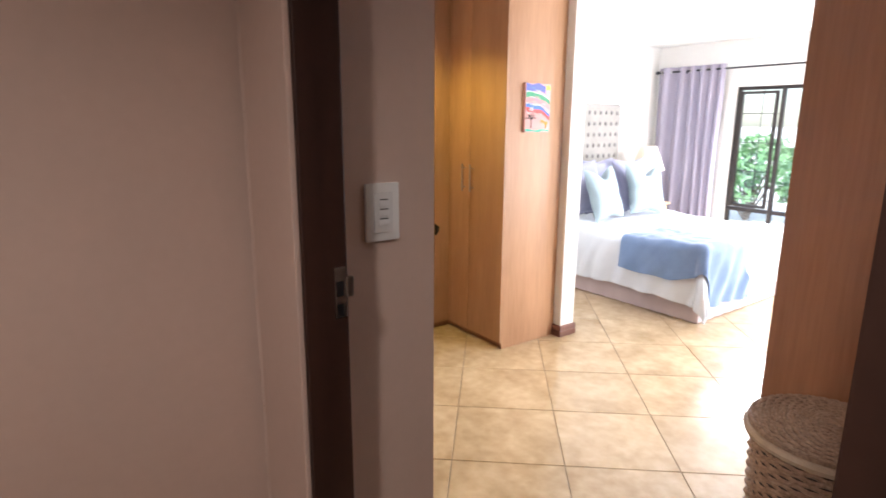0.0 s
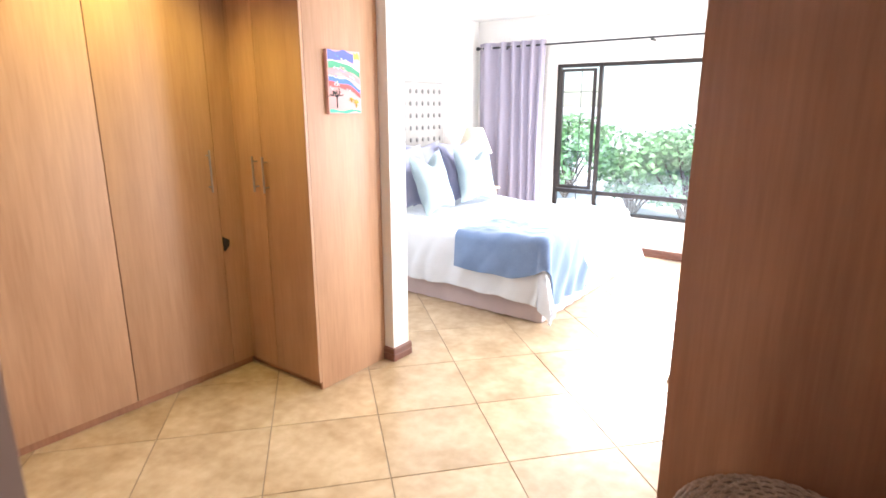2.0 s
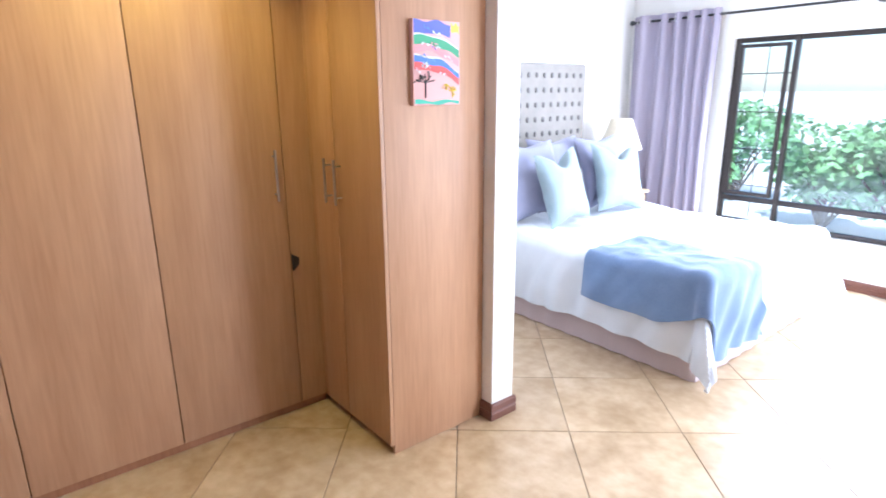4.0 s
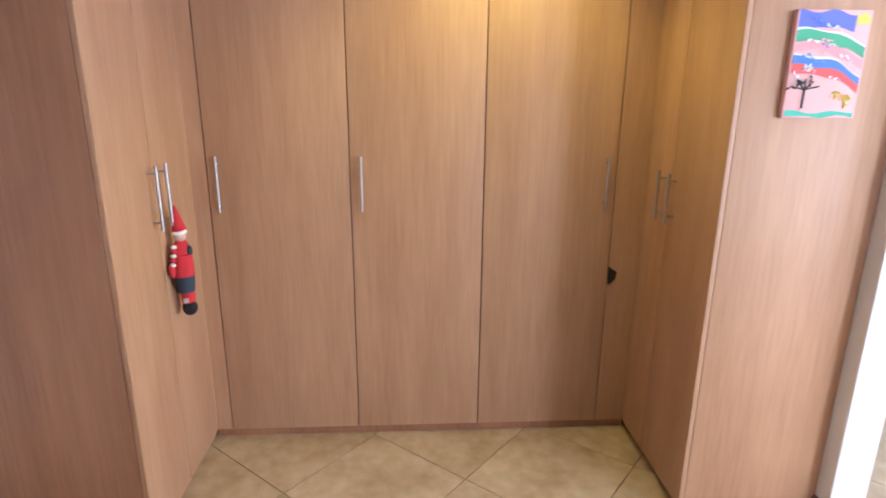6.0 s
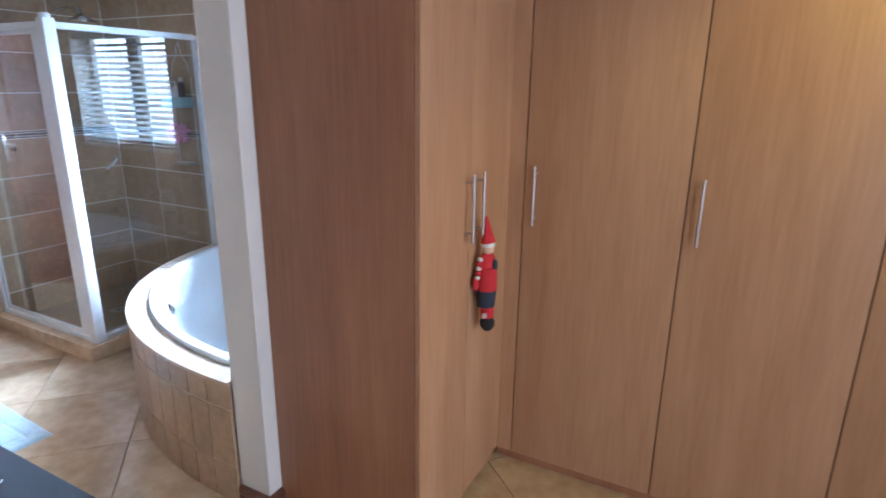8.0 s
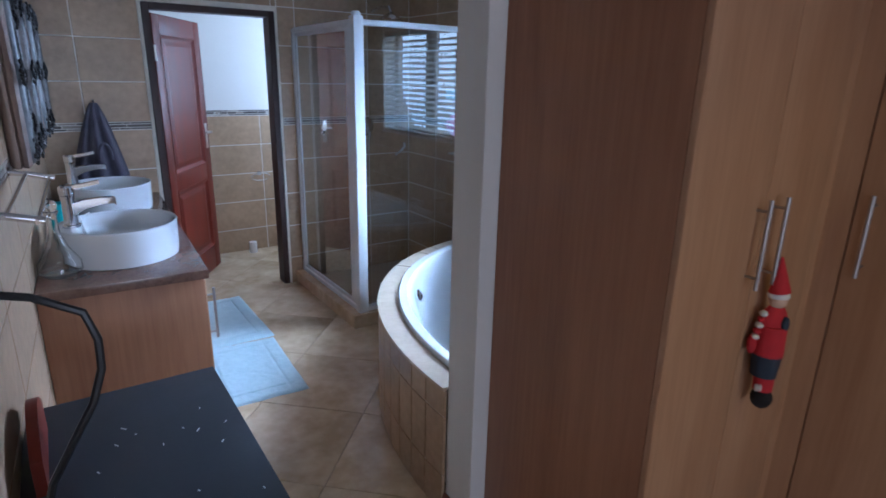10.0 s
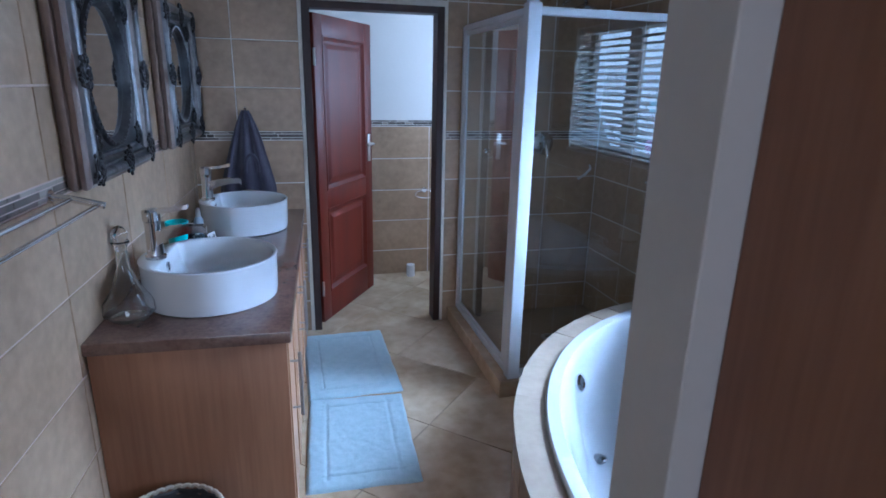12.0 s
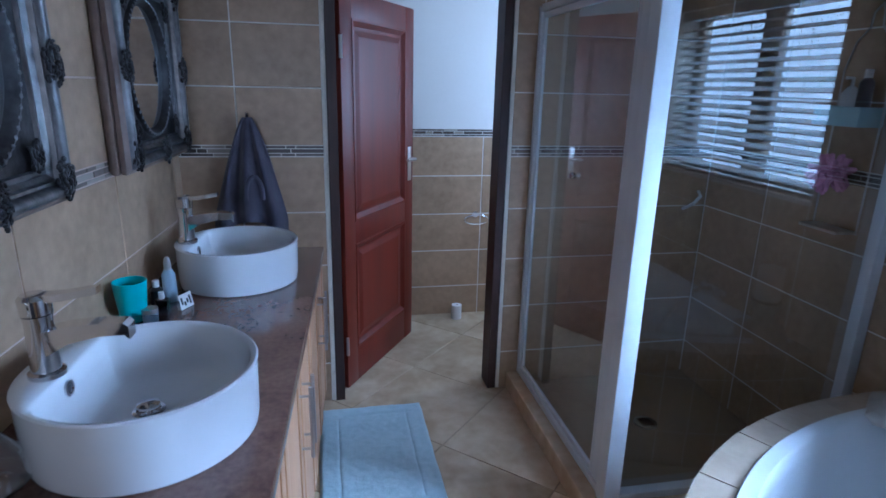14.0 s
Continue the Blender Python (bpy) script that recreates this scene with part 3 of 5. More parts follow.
blob(bm, (-0.024, 0.03, 0.262), (0.014, 0.012, 0.022), 1, 8, 6)
for i in range(3):
    blob(bm, (0.012 + 0.008 * i, 0.026, 0.068), (0.003, 0.008, 0.012), 4, 6, 4)
solo("felt_doll", bm, [RED, DENIM, FELT_BLACK, FELT_SKIN, FELT_WHITE], "red felt doll hanging by its hat from a wardrobe handle", "doll", pose(-3.005, 0.668, 0.762, 0, 0, -40) @ Matrix.Diagonal((0.80, 0.80, 1.0, 1.0)))

# light switch
sw = thing("light_switch", "white plastic light switch plate on the wall", "switch", pose(-0.929, 0.605, 1.405))
part("plate", box(0, 0.010, -0.044, 0.044, -0.067, 0.067, 0.004), plain("switch_white", (0.80, 0.80, 0.80), 0.3), sw)
part("inner_frame", box(0.010, 0.013, -0.024, 0.024, -0.046, 0.046, 0.001), plain("switch_white_inner", (0.76, 0.76, 0.77), 0.25), sw)
for z in (0.022, 0.0, -0.022):
    rk = part("rocker", box(0.013, 0.016, -0.013, 0.013, z - 0.007, z + 0.007, 0.001), plain("rocker_white", (0.80, 0.80, 0.82), 0.25), sw)
    part("shadow_gap", box(0.0131, 0.0164, -0.010, 0.010, z + 0.0072, z + 0.009), BLACK, rk)

# laundry basket
bk = thing("laundry_basket", "round wicker laundry basket with a woven lid", "basket", pose(-0.375, 1.865, 0))
BR, BH = 0.215, 0.675
bm = bmesh.new()
for i in range(37):
    z0 = 0.015 + i * 0.0175
    rr = 0.185 + 0.028 * (z0 / BH)
    lp = []
    for k in range(72):
        a = 2 * math.pi * k / 72
        w = 0.005 * math.cos(18 * a + math.pi * (i % 2))
        lp.append((rr + w, a))
    prof = [(0, -0.008), (0.006, -0.003), (0.006, 0.003), (0, 0.008), (-0.004, 0)]
    loops = [[((r + o) * math.cos(a), (r + o) * math.sin(a), z0 + dz) for o, dz in prof] for r, a in lp]
    rings(bm, loops + [loops[0]], True, False, False)
part("woven_side", bm, WICKER, bk)["kind"] = "stuff"
part("inner_wall", lathe(bmesh.new(), [(0.178, 0.01), (0.205, BH - 0.03)], n=36), DARK_WEAVE, bk)
bm = bmesh.new()
tube(bm, [((BR + 0.008) * math.cos(2 * math.pi * k / 48), (BR + 0.008) * math.sin(2 * math.pi * k / 48), BH - 0.012) for k in range(49)], 0.017, 8, False)
part("rim", bm, WICKER_RIM, bk, "pale wicker rim")
lid = part("lid", lathe(bmesh.new(), [(BR + 0.014, BH + 0.006), (BR + 0.012, BH + 0.016), (0.10, BH + 0.026), (0.004, BH + 0.03)], n=48), WICKER, bk, "flat woven wicker lid")
bm = bmesh.new()
for j in range(17):
    r = 0.02 + j * 0.0118
    n = max(24, int(r * 560) // 2 * 2)
    spokes = 20
    pts = []
    for k in range(n + 1):
        a = 2 * math.pi * k / n
        z = BH + 0.031 - 0.011 * (r / BR) + 0.004 * math.cos(spokes * a + math.pi * (j % 2)) * (1 if j > 1 else 0.3)
        pts.append((r * math.cos(a), r * math.sin(a), z))
    tube(bm, pts, 0.0056, 5, False)
part("weave", bm, WICKER, lid)
bm = bmesh.new()
for k in range(40):
    a = 2 * math.pi * k / 40
    tube(bm, [((BR + 0.006) * math.cos(a + 0.1 * s), (BR + 0.006) * math.sin(a + 0.1 * s), BH + 0.012 + 0.007 * math.sin(math.pi * (s + 1) / 2)) for s in (-1, -0.3, 0.4, 1)], 0.006, 6)
part("plaited_edge", bm, WICKER, lid)

# ---- bedroom ----
BX0, BX1, BY0, BY1, BT = -4.26, -2.15, 4.23, 5.84, 0.645
bed = thing("bed", "double bed with white duvet, mauve valance and tufted headboard", "bed")
part("base", box(BX0 + 0.06, BX1 - 0.03, BY0 + 0.05, BY1 - 0.05, 0.02, 0.3), LINEN, bed)


def valance(u, v):
    per = [(BX0 + 0.1, BY0 + 0.03), (BX1, BY0 + 0.03), (BX1, BY1 - 0.03), (BX0 + 0.1, BY1 - 0.03)]
    ln = [2.0, 1.55, 2.0]
    s = u * sum(ln)
    for i in range(3):
        if s <= ln[i] or i == 2:
            f = s / ln[i]
            x, y = (per[i][k] + (per[i + 1][k] - per[i][k]) * f for k in (0, 1))
            break
        s -= ln[i]
    w = 0.006 * math.sin(u * 210) * (1 - v)
    return (x + (w if i == 1 else 0), y + (w if i != 1 else 0), 0.008 + 0.3 * v)


part("valance", thicken(sheet(bmesh.new(), valance, 160, 3), 0.006), SKIRT, bed, "mauve fabric valance")
part("mattress", box(BX0 + 0.06, BX1 - 0.02, BY0 + 0.03, BY1 - 0.03, 0.3, BT - 0.05, 0.04), DUVET, bed)


DL, DW = BX1 - BX0 - 0.35, BY1 - BY0


def drape(s, t, lift=0.0):
    """A cloth laid over the bed: s from the pillows to the foot, t across."""
    ds, dt = max(0.0, s - DL), max(0.0, -t) + max(0.0, t - DW)
    side = -1 if t < 0 else 1
    x, y = BX0 + 0.35 + min(s, DL), BY0 + min(max(t, 0.0), DW)
    drop = (ds ** 4 + dt ** 4) ** 0.25
    wave = 0.020 * math.sin(s * 4.1 + 0.7) * math.cos(t * 3.7) + 0.014 * noise.noise((s * 5, t * 5, 0.3)) - 0.020 * abs(noise.noise((s * 3.2 + 4, t * 4.4, 1.7))) - 0.016 * abs(noise.noise((s * 8 + t * 4, t * 7 - s * 3, 4.1)))
    if drop < 1e-6:
        return (x, y, BT + lift + wave)
    h = math.hypot(ds, dt)
    nx, ny = ds / h, side * dt / h
    r = 0.055
    a = min(drop / r, math.pi / 2)
    out, z = r * math.sin(a), BT - r * (1 - math.cos(a)) - max(0.0, drop - r * math.pi / 2)
    soft = min(1.0, drop / 0.28)
    along = (t if ds > dt else s)
    out += soft * (0.018 * math.sin(along * 10 + 2.2 * noise.noise((along * 2, 0.5, 0))) + 0.03 * noise.noise((along * 4, drop * 3, 2.0)))
    out += soft * (0.020 * abs(noise.noise((along * 6.5 + drop * 4, drop * 2.2, 6.0))) + 0.012 * math.sin(along * 27 + drop * 9 + 3 * noise.noise((along * 3, drop, 8))) * min(1.0, drop / 0.4))
    out += 0.34 * drop * (2 * ds * dt / (h * h)) ** 2
    z += wave * (1 - soft) + 0.03 * soft * noise.noise((along * 2.5, 3, 1))
    return (x + nx * (out + lift), y + ny * (out + lift), max(z + lift * (1 - soft), 0.02))


def duvet(u, v):
    return drape(u * (DL + 0.49), v * (DW + 1.0) - 0.50)


part("duvet", thicken(sheet(bmesh.new(), duvet, 110, 120), 0.02), DUVET, bed, "white cotton duvet", smooth=60)
HB0, HB1 = 4.23, 5.90
hb = part("headboard", box(XBW + 0.01, XBW + 0.09, HB0, HB1, 0.3, 1.83, 0.03), LINEN, bed, "beige buttoned headboard")
bm = bmesh.new()
for r in range(9):
    for c in range(16):
        blob(bm, (XBW + 0.092, HB0 + 0.08 + 0.1 * c + 0.05 * (r % 2) * 0, 1.73 - 0.125 * r), (0.01, 0.02, 0.024), 0, 8, 5)
part("button", bm, BUTTON, hb)["kind"] = "stuff"


def throw(u, v):
    edge = -0.33 + 0.27 * max(0.0, (u - 0.35) / 0.65) ** 1.3
    t = edge + v * 0.78 + 0.008 * math.sin(u * 9) + 0.006 * math.sin(u * 23 + 1)
    return drape(DL - 0.70 + u * 1.22 + 0.05 * (v - 0.5), t, 0.030)


solo("throw_blanket", thicken(sheet(bmesh.new(), throw, 70, 50), 0.012), THROW, "denim blue woven throw draped over the bed's foot", "blanket", smooth=60)


def pillow_mesh(w, h, d, chop=0.0):
    bm = bmesh.new()
    n = 18
    for s in (-1, 1):
        def f(u, v):
            a, b = 2 * u - 1, 2 * v - 1
            k = max(0.0, (1 - a * a) * (1 - b * b)) ** 0.42
            pin = 1 - 0.17 * (1 - abs(a)) * abs(b) ** 3
            pin2 = 1 - 0.17 * (1 - abs(b)) * abs(a) ** 3
            wr = 0.012 * noise.noise((a * 2.3 + s, b * 2.3, w * 7))
            return (s * (d / 2 * k + wr * k), a * w / 2 * pin2, b * h / 2 * pin - chop * math.exp(-(a / 0.36) ** 2) * max(0.0, b) ** 2)
        sheet(bm, f, n, n)
    bmesh.ops.remove_doubles(bm, verts=bm.verts, dist=0.0008)
    return bm


for y, x, tilt in ((4.60, -3.72, -20), (5.05, -3.85, -16), (5.50, -3.72, -20)):
    solo("pillow", pillow_mesh(0.62, 0.60, 0.17), PILLOW_LILAC, "large lilac-grey pillow leaning on the headboard", "pillow", pose(x, y, BT + 0.30, 0, tilt, 3 * (y - 5)), "pillows on the bed", 60)
for y, x, rz, roll in ((4.70, -3.50, 6, 3), (5.42, -3.52, -8, -4)):
    solo("cushion", pillow_mesh(0.53, 0.55, 0.16, 0.11), CUSHION_BLUE, "duck-egg blue scatter cushion with a pinched top", "cushion", pose(x, y, BT + 0.265, roll, -18, rz), "scatter cushions on the bed", 60)

# night stand and lamp
ns = thing("nightstand", "pale pine bedside table beside the bed", "nightstand")
part("top", box(-4.33, -3.83, 5.93, 6.42, 0.63, 0.66, 0.006), PALE_WOOD, ns)
part("body", box(-4.32, -3.86, 5.96, 6.39, 0.12, 0.63, 0.004), PALE_WOOD, ns)
dr = part("drawer", box(-3.86, -3.842, 5.98, 6.37, 0.44, 0.61, 0.004), PALE_WOOD, ns)
part("knob", tube(bmesh.new(), [(-3.842, 6.175, 0.525), (-3.815, 6.175, 0.525)], 0.012, 10), STEEL, dr)
for x in (-4.29, -3.89):
    for y in (5.99, 6.36):
        part("leg", box(x - 0.02, x + 0.02, y - 0.02, y + 0.02, 0, 0.12, 0.003), PALE_WOOD, ns)
lampt = thing("table_lamp", "table lamp with a cream conical fabric shade", "lamp", pose(-4.0, 6.12, 0.661))
part("base", lathe(bmesh.new(), [(0.07, 0), (0.075, 0.015), (0.045, 0.05), (0.06, 0.13), (0.05, 0.2), (0.018, 0.27), (0.012, 0.42)], n=24), CERAMIC, lampt)
part("shade", thicken(lathe(bmesh.new(), [(0.205, 0.40), (0.095, 0.68)], n=40, cap0=False, cap1=False), 0.003), SHADE, lampt, "cream fabric shade")

# curtain and rod
rod = thing("curtain_rod", "black metal curtain rod above the window", "curtain rod")
part("pole", tube(bmesh.new(), [(-4.28, YBN - 0.10, 2.235), (1.0, YBN - 0.10, 2.235)], 0.011, 10), BLACK, rod)
part("finial", lathe(bmesh.new(), [(0.004, -0.03), (0.022, -0.015), (0.022, 0.01), (0.01, 0.025)], n=12), BLACK, rod, m=pose(-4.29, YBN - 0.10, 2.235, 0, 90, 0))
for x in (-3.9, -2.25, -0.4):
    part("bracket", box(x - 0.012, x + 0.012, YBN - 0.11, YBN, 2.205, 2.225, 0.002), BLACK, rod)
cur = thing("curtain", "mauve eyelet curtain drawn to the window's side", "curtain")


def curtain(u, v):
    k = 2.6 * u + 3.2 * u * u
    amp = 0.045 * (1 - 0.3 * u)
    x = -4.28 + 0.86 * (u if u < 0.62 else 0.62 + (u - 0.62) * 1.0)
    return (x + 0.01 * math.sin(v * 5 + u * 9), YBN - 0.10 + amp * math.cos(2 * math.pi * k) + 0.01 * noise.noise((u * 6, v * 3, 1)) * (1 - v), 0.03 + 2.26 * v)


part("cloth", thicken(sheet(bmesh.new(), curtain, 110, 14), 0.004), CURTAIN, cur, smooth=60)
for i in range(7):
    x = -4.22 + 0.13 * i
    part("eyelet", tube(bmesh.new(), [(x + 0.002 * math.sin(a), YBN - 0.10 + 0.026 * math.cos(a), 2.235 + 0.026 * math.sin(a)) for a in [2 * math.pi * k / 16 for k in range(17)]], 0.005, 6, False), STEEL, cur)

# bedroom window with burglar bars
win = structure("window_1", box(-3.32, 0.2, YBN + 0.05, YBN + 0.17, 0.385, 0.40), PAINT, "dark bronze framed window with burglar bars")
bm = bmesh.new()
y0, y1 = YBN + 0.055, YBN + 0.105
for x0, x1 in ((-3.32, -3.28), (-2.835, -2.795), (-1.30, -1.265), (0.165, 0.2)):
    bx(bm, x0, x1, y0, y1, 0.40, 2.03, 0.003)
for z0, z1 in ((0.40, 0.435), (0.60, 0.645), (1.99, 2.03)):
    for x0, x1 in ((-3.28, -2.84), (-2.79, -1.30), (-1.26, 0.16)):
        bx(bm, x0, x1, y0, y1, z0, z1, 0.003)
part("window_frame", bm, WINDOW_FRAME, win)
bm = bmesh.new()
for x0, x1, z0, z1 in ((-3.265, -3.235, 0.66, 1.975), (-2.885, -2.855, 0.66, 1.975)):
    bx(bm, x0, x1, y0 - 0.03, y0 + 0.01, z0, z1, 0.003)
for z0, z1 in ((0.66, 0.69), (1.945, 1.975)):
    bx(bm, -3.235, -2.885, y0 - 0.03, y0 + 0.01, z0, z1, 0.003)
part("casement", bm, WINDOW_FRAME, win)
for i in range(4):
    z = 0.74 + 0.33 * i
    part("bar", tube(bmesh.new(), [(-3.30, y1 + 0.03, z), (-2.82, y1 + 0.03, z)], 0.005, 6), WINDOW_FRAME, win)
for x in (-3.06,):
    part("bar", tube(bmesh.new(), [(x, y1 + 0.03, 0.45), (x, y1 + 0.03, 2.0)], 0.005, 6), WINDOW_FRAME, win)
for x0, x1, z0, z1 in ((-3.235, -2.885, 0.69, 1.945), (-2.79, -1.30, 0.645, 1.99), (-1.26, 0.16, 0.645, 1.99), (-3.28, -2.84, 0.435, 0.60), (-2.79, -1.30, 0.435, 0.60)):
    p = part("pane", box(x0, x1, YBN + 0.08, YBN + 0.084, z0, z1), GLASS, win, smooth=0)
    p.visible_shadow = False

# chair behind the tall cabinet
ch = thing("chair", "pale wooden chair with splayed legs by the cabinet", "chair", pose(-0.80, 3.74, 0, 0, 0, 20))
part("seat", box(-0.21, 0.21, -0.21, 0.21, 0.43, 0.46, 0.012), PALE_WOOD, ch)
for sx in (-1, 1):
    for sy in (-1, 1):
        part("leg", tube(bmesh.new(), [(sx * 0.25, sy * 0.24, 0), (sx * 0.16, sy * 0.16, 0.43)], [0.012, 0.018], 10), PALE_WOOD, ch)
for s in (-0.17, 0.17):
    part("back_post", tube(bmesh.new(), [(s, 0.19, 0.44), (s * 1.05, 0.25, 0.86)], 0.014, 10), PALE_WOOD, ch)
part("backrest", box(-0.19, 0.19, 0.225, 0.245, 0.66, 0.84, 0.008), PALE_WOOD, ch)

# garden beyond the window
structure("ground", box(-400, 400, -400, 400, -0.35, -0.15), GLARE_GROUND, "ground coloured pale to stand in for outdoor glare")


def leaf_cluster(bm, c, r, n, rng, size):
    for _ in range(n):
        d = Vector((rng.gauss(0, 1), rng.gauss(0, 1), rng.gauss(0, 1))).normalized()
        p = Vector(c) + Vector((d.x * r[0], d.y * r[1], d.z * r[2])) * rng.uniform(0.55, 1.05)
        a = Vector((rng.gauss(0, 1), rng.gauss(0, 1), rng.gauss(0, 0.5) - 0.3)).normalized()
        b = a.orthogonal().normalized()
        b.rotate(Matrix.Rotation(rng.uniform(0, 6.28), 3, a))
        L = size * rng.uniform(0.7, 1.3)
        q = [p, p + a * L * 0.45 + b * L * 0.26, p + a * L, p + a * L * 0.45 - b * L * 0.26]
        bm.faces.new([bm.verts.new(v) for v in q])


rng = random.Random(7)
for x, y, h, w in ((-3.3, 9.6, 1.25, 0.7), (-2.3, 9.0, 1.3, 0.7), (-1.2, 9.6, 1.15, 0.8), (-2.9, 11.2, 1.4, 0.9), (-5.0, 10.8, 1.5, 0.9), (0.4, 9.8, 1.0, 0.8)):
    sh = thing("shrub", "leafy green garden shrub outside the window", "shrub", pose(x, y, -0.15), "garden shrubs")
    bm, br = bmesh.new(), bmesh.new()
    for _ in range(16):
        c = (rng.uniform(-w, w) * 0.8, rng.uniform(-w, w) * 0.6, h * rng.uniform(0.35, 0.95))
        leaf_cluster(bm, c, (0.3, 0.3, 0.24), 120, rng, 0.12)
        tube(br, [(0, 0, 0), (c[0] * 0.4, c[1] * 0.4, c[2] * 0.5), c], [0.03, 0.018, 0.006], 6)
    part("foliage", bm, LEAF, sh, smooth=0)
    part("branches", br, BARK, sh)

# ---- bathroom: shower ----
shower = thing("shower_enclosure", "white aluminium framed glass corner shower", "shower")
SX, SY, ST = -3.042, -1.92, 1.955
part("corner_post", box(SX - 0.035, SX + 0.03, SY - 0.035, SY + 0.03, 0.095, ST + 0.005, 0.006), WHITE_ALU, shower)
part("post_cap", lathe(bmesh.new(), [(0.028, ST + 0.005), (0.028, ST + 0.02), (0.02, ST + 0.03)], SX, SY, 20), WHITE_ALU, shower)
part("wall_channel", box(SX - 0.02, SX + 0.02, YS + 0.006, YS + 0.036, 0.095, ST - 0.02, 0.004), WHITE_ALU, shower)
part("wall_channel", box(XW + 0.004, XW + 0.05, SY - 0.032, SY + 0.018, 0.095, ST - 0.02, 0.004), WHITE_ALU, shower)
for z0, z1 in ((0.095, 0.125), (ST - 0.045, ST - 0.012)):
    part("rail", box(SX - 0.02, SX + 0.02, YS + 0.037, SY - 0.036, z0, z1, 0.004), WHITE_ALU, shower)
    part("rail", box(XW + 0.051, SX - 0.036, SY - 0.031, SY + 0.016, z0, z1, 0.004), WHITE_ALU, shower)


def framed_pane(y0, y1, x, name, fr=0.026):
    f = bmesh.new()
    bx(f, x - 0.009, x + 0.009, y0, y0 + fr, 0.126, ST - 0.046, 0.003)
    bx(f, x - 0.009, x + 0.009, y1 - fr, y1, 0.126, ST - 0.046, 0.003)
    bx(f, x - 0.009, x + 0.009, y0 + fr, y1 - fr, 0.126, 0.152, 0.003)
    bx(f, x - 0.009, x + 0.009, y0 + fr, y1 - fr, ST - 0.072, ST - 0.046, 0.003)
    d = part(name, f, WHITE_ALU, shower)
    part("glass", box(x - 0.0025, x + 0.0025, y0 + fr - 0.004, y1 - fr + 0.004, 0.148, ST - 0.068), GLASS, d, smooth=0).visible_shadow = False
    return d


sd = framed_pane(YS + 0.037, -2.035, SX, "sliding_door")
part("stile", box(SX - 0.012, SX + 0.012, -2.033, SY - 0.036, 0.126, ST - 0.046, 0.003), WHITE_ALU, shower)
part("pull_knob", lathe(bmesh.new(), [(0.012, 0), (0.016, 0.012), (0.012, 0.02)], n=14), CHROME, sd, m=pose(SX + 0.003, -2.445, 1.24, 0, 90, 0))
part("glass", box(XW + 0.048, SX - 0.034, SY - 0.030, SY - 0.024, 0.12, ST - 0.03), SHOWER_GLASS, shower, smooth=0).visible_shadow = False
bm = prism(bmesh.new(), [(-2.962, YS + 0.001), (-2.962, -1.875), (XW + 0.001, -1.875), (XW + 0.001, -1.965), (SX - 0.045, -1.965), (SX - 0.045, YS + 0.001)], 0.0, 0.095)
bmesh.ops.bevel(bm, geom=bm.edges[:], offset=0.004, segments=1, affect="EDGES")
structure("shower_kerb", bm, FLOOR_TILE, "beige tiled shower kerb")
structure("shower_floor", box(XW, SX - 0.045, YS, -1.965, 0.0, 0.022), SHOWER_TILE, "brown tiled shower floor")
dr = thing("floor_drain", "round metal shower floor drain", "drain", pose(-3.53, -2.48, 0.0222))
part("grate", lathe(bmesh.new(), [(0.055, 0), (0.055, 0.003), (0.045, 0.005)], n=24), STEEL, dr)
bm = bmesh.new()
for i in range(-2, 3):
    bx(bm, -0.03, 0.03, i * 0.014 - 0.003, i * 0.014 + 0.003, 0.0052, 0.0056)
part("slot", bm, BLACK, dr)

mix = thing("shower_mixer", "chrome shower mixer on the tiled wall", "mixer tap", pose(-3.60, YS + 0.006, 1.225))
part("wall_plate", lathe(bmesh.new(), [(0.075, 0), (0.075, 0.008), (0.05, 0.02)], n=28), CHROME, mix, m=pose(0, 0, 0, -90, 0, 0))
bd = part("body", tube(bmesh.new(), [(0, 0.015, 0), (0, 0.07, 0)], 0.03, 18), CHROME, mix)
part("lever", tube(bmesh.new(), [(0, 0.06, 0.0), (0.0, 0.085, -0.05), (0.0, 0.09, -0.085)], [0.012, 0.011, 0.008], 10), CHROME, bd)
hd = thing("overhead_shower", "round chrome overhead shower on a bent arm", "shower", pose(-3.68, YS + 0.004, 2.10))
part("arm", tube(bmesh.new(), [(0, 0, 0), (0, 0.15, 0.02), (0, 0.28, 0.01), (0, 0.31, -0.03)], 0.011, 10), CHROME, hd)
part("rose", lathe(bmesh.new(), [(0.015, 0.02), (0.05, 0.0), (0.085, -0.02), (0.085, -0.03)], 0, 0.31, 24), CHROME, hd, m=pose(0, 0, -0.05))
sh = thing("soap_holder", "small curved white soap rest on the tiles", "soap holder", pose(-3.93, YS + 0.004, 1.02))
part("bow", tube(bmesh.new(), [(-0.04, 0, 0.05), (-0.02, 0.05, 0.035), (0.02, 0.06, 0.0), (0.04, 0, -0.04)], 0.009, 8), CERAMIC, sh)

caddy = thing("shower_caddy", "wire shower caddy hung on the tiled wall", "caddy", pose(XW + 0.003, -2.135, 1.07))
for s in (-0.1, 0.1):
    part("side_wire", tube(bmesh.new(), [(0.01, s, 0.0), (0.01, s, 0.60), (0.01, s * 0.7, 0.70), (0.01, s * 0.25, 0.75), (0.01, s * 0.2, 0.80)], 0.004, 6), STEEL, caddy)
part("hook", tube(bmesh.new(), [(0.01, -0.02, 0.80), (0.0, 0, 0.83), (0.01, 0.02, 0.80)], 0.004, 6), STEEL, caddy)
bm = box(0.0, 0.11, -0.1, 0.1, 0.40, 0.405)
bx(bm, 0.106, 0.11, -0.1, 0.1, 0.405, 0.47)
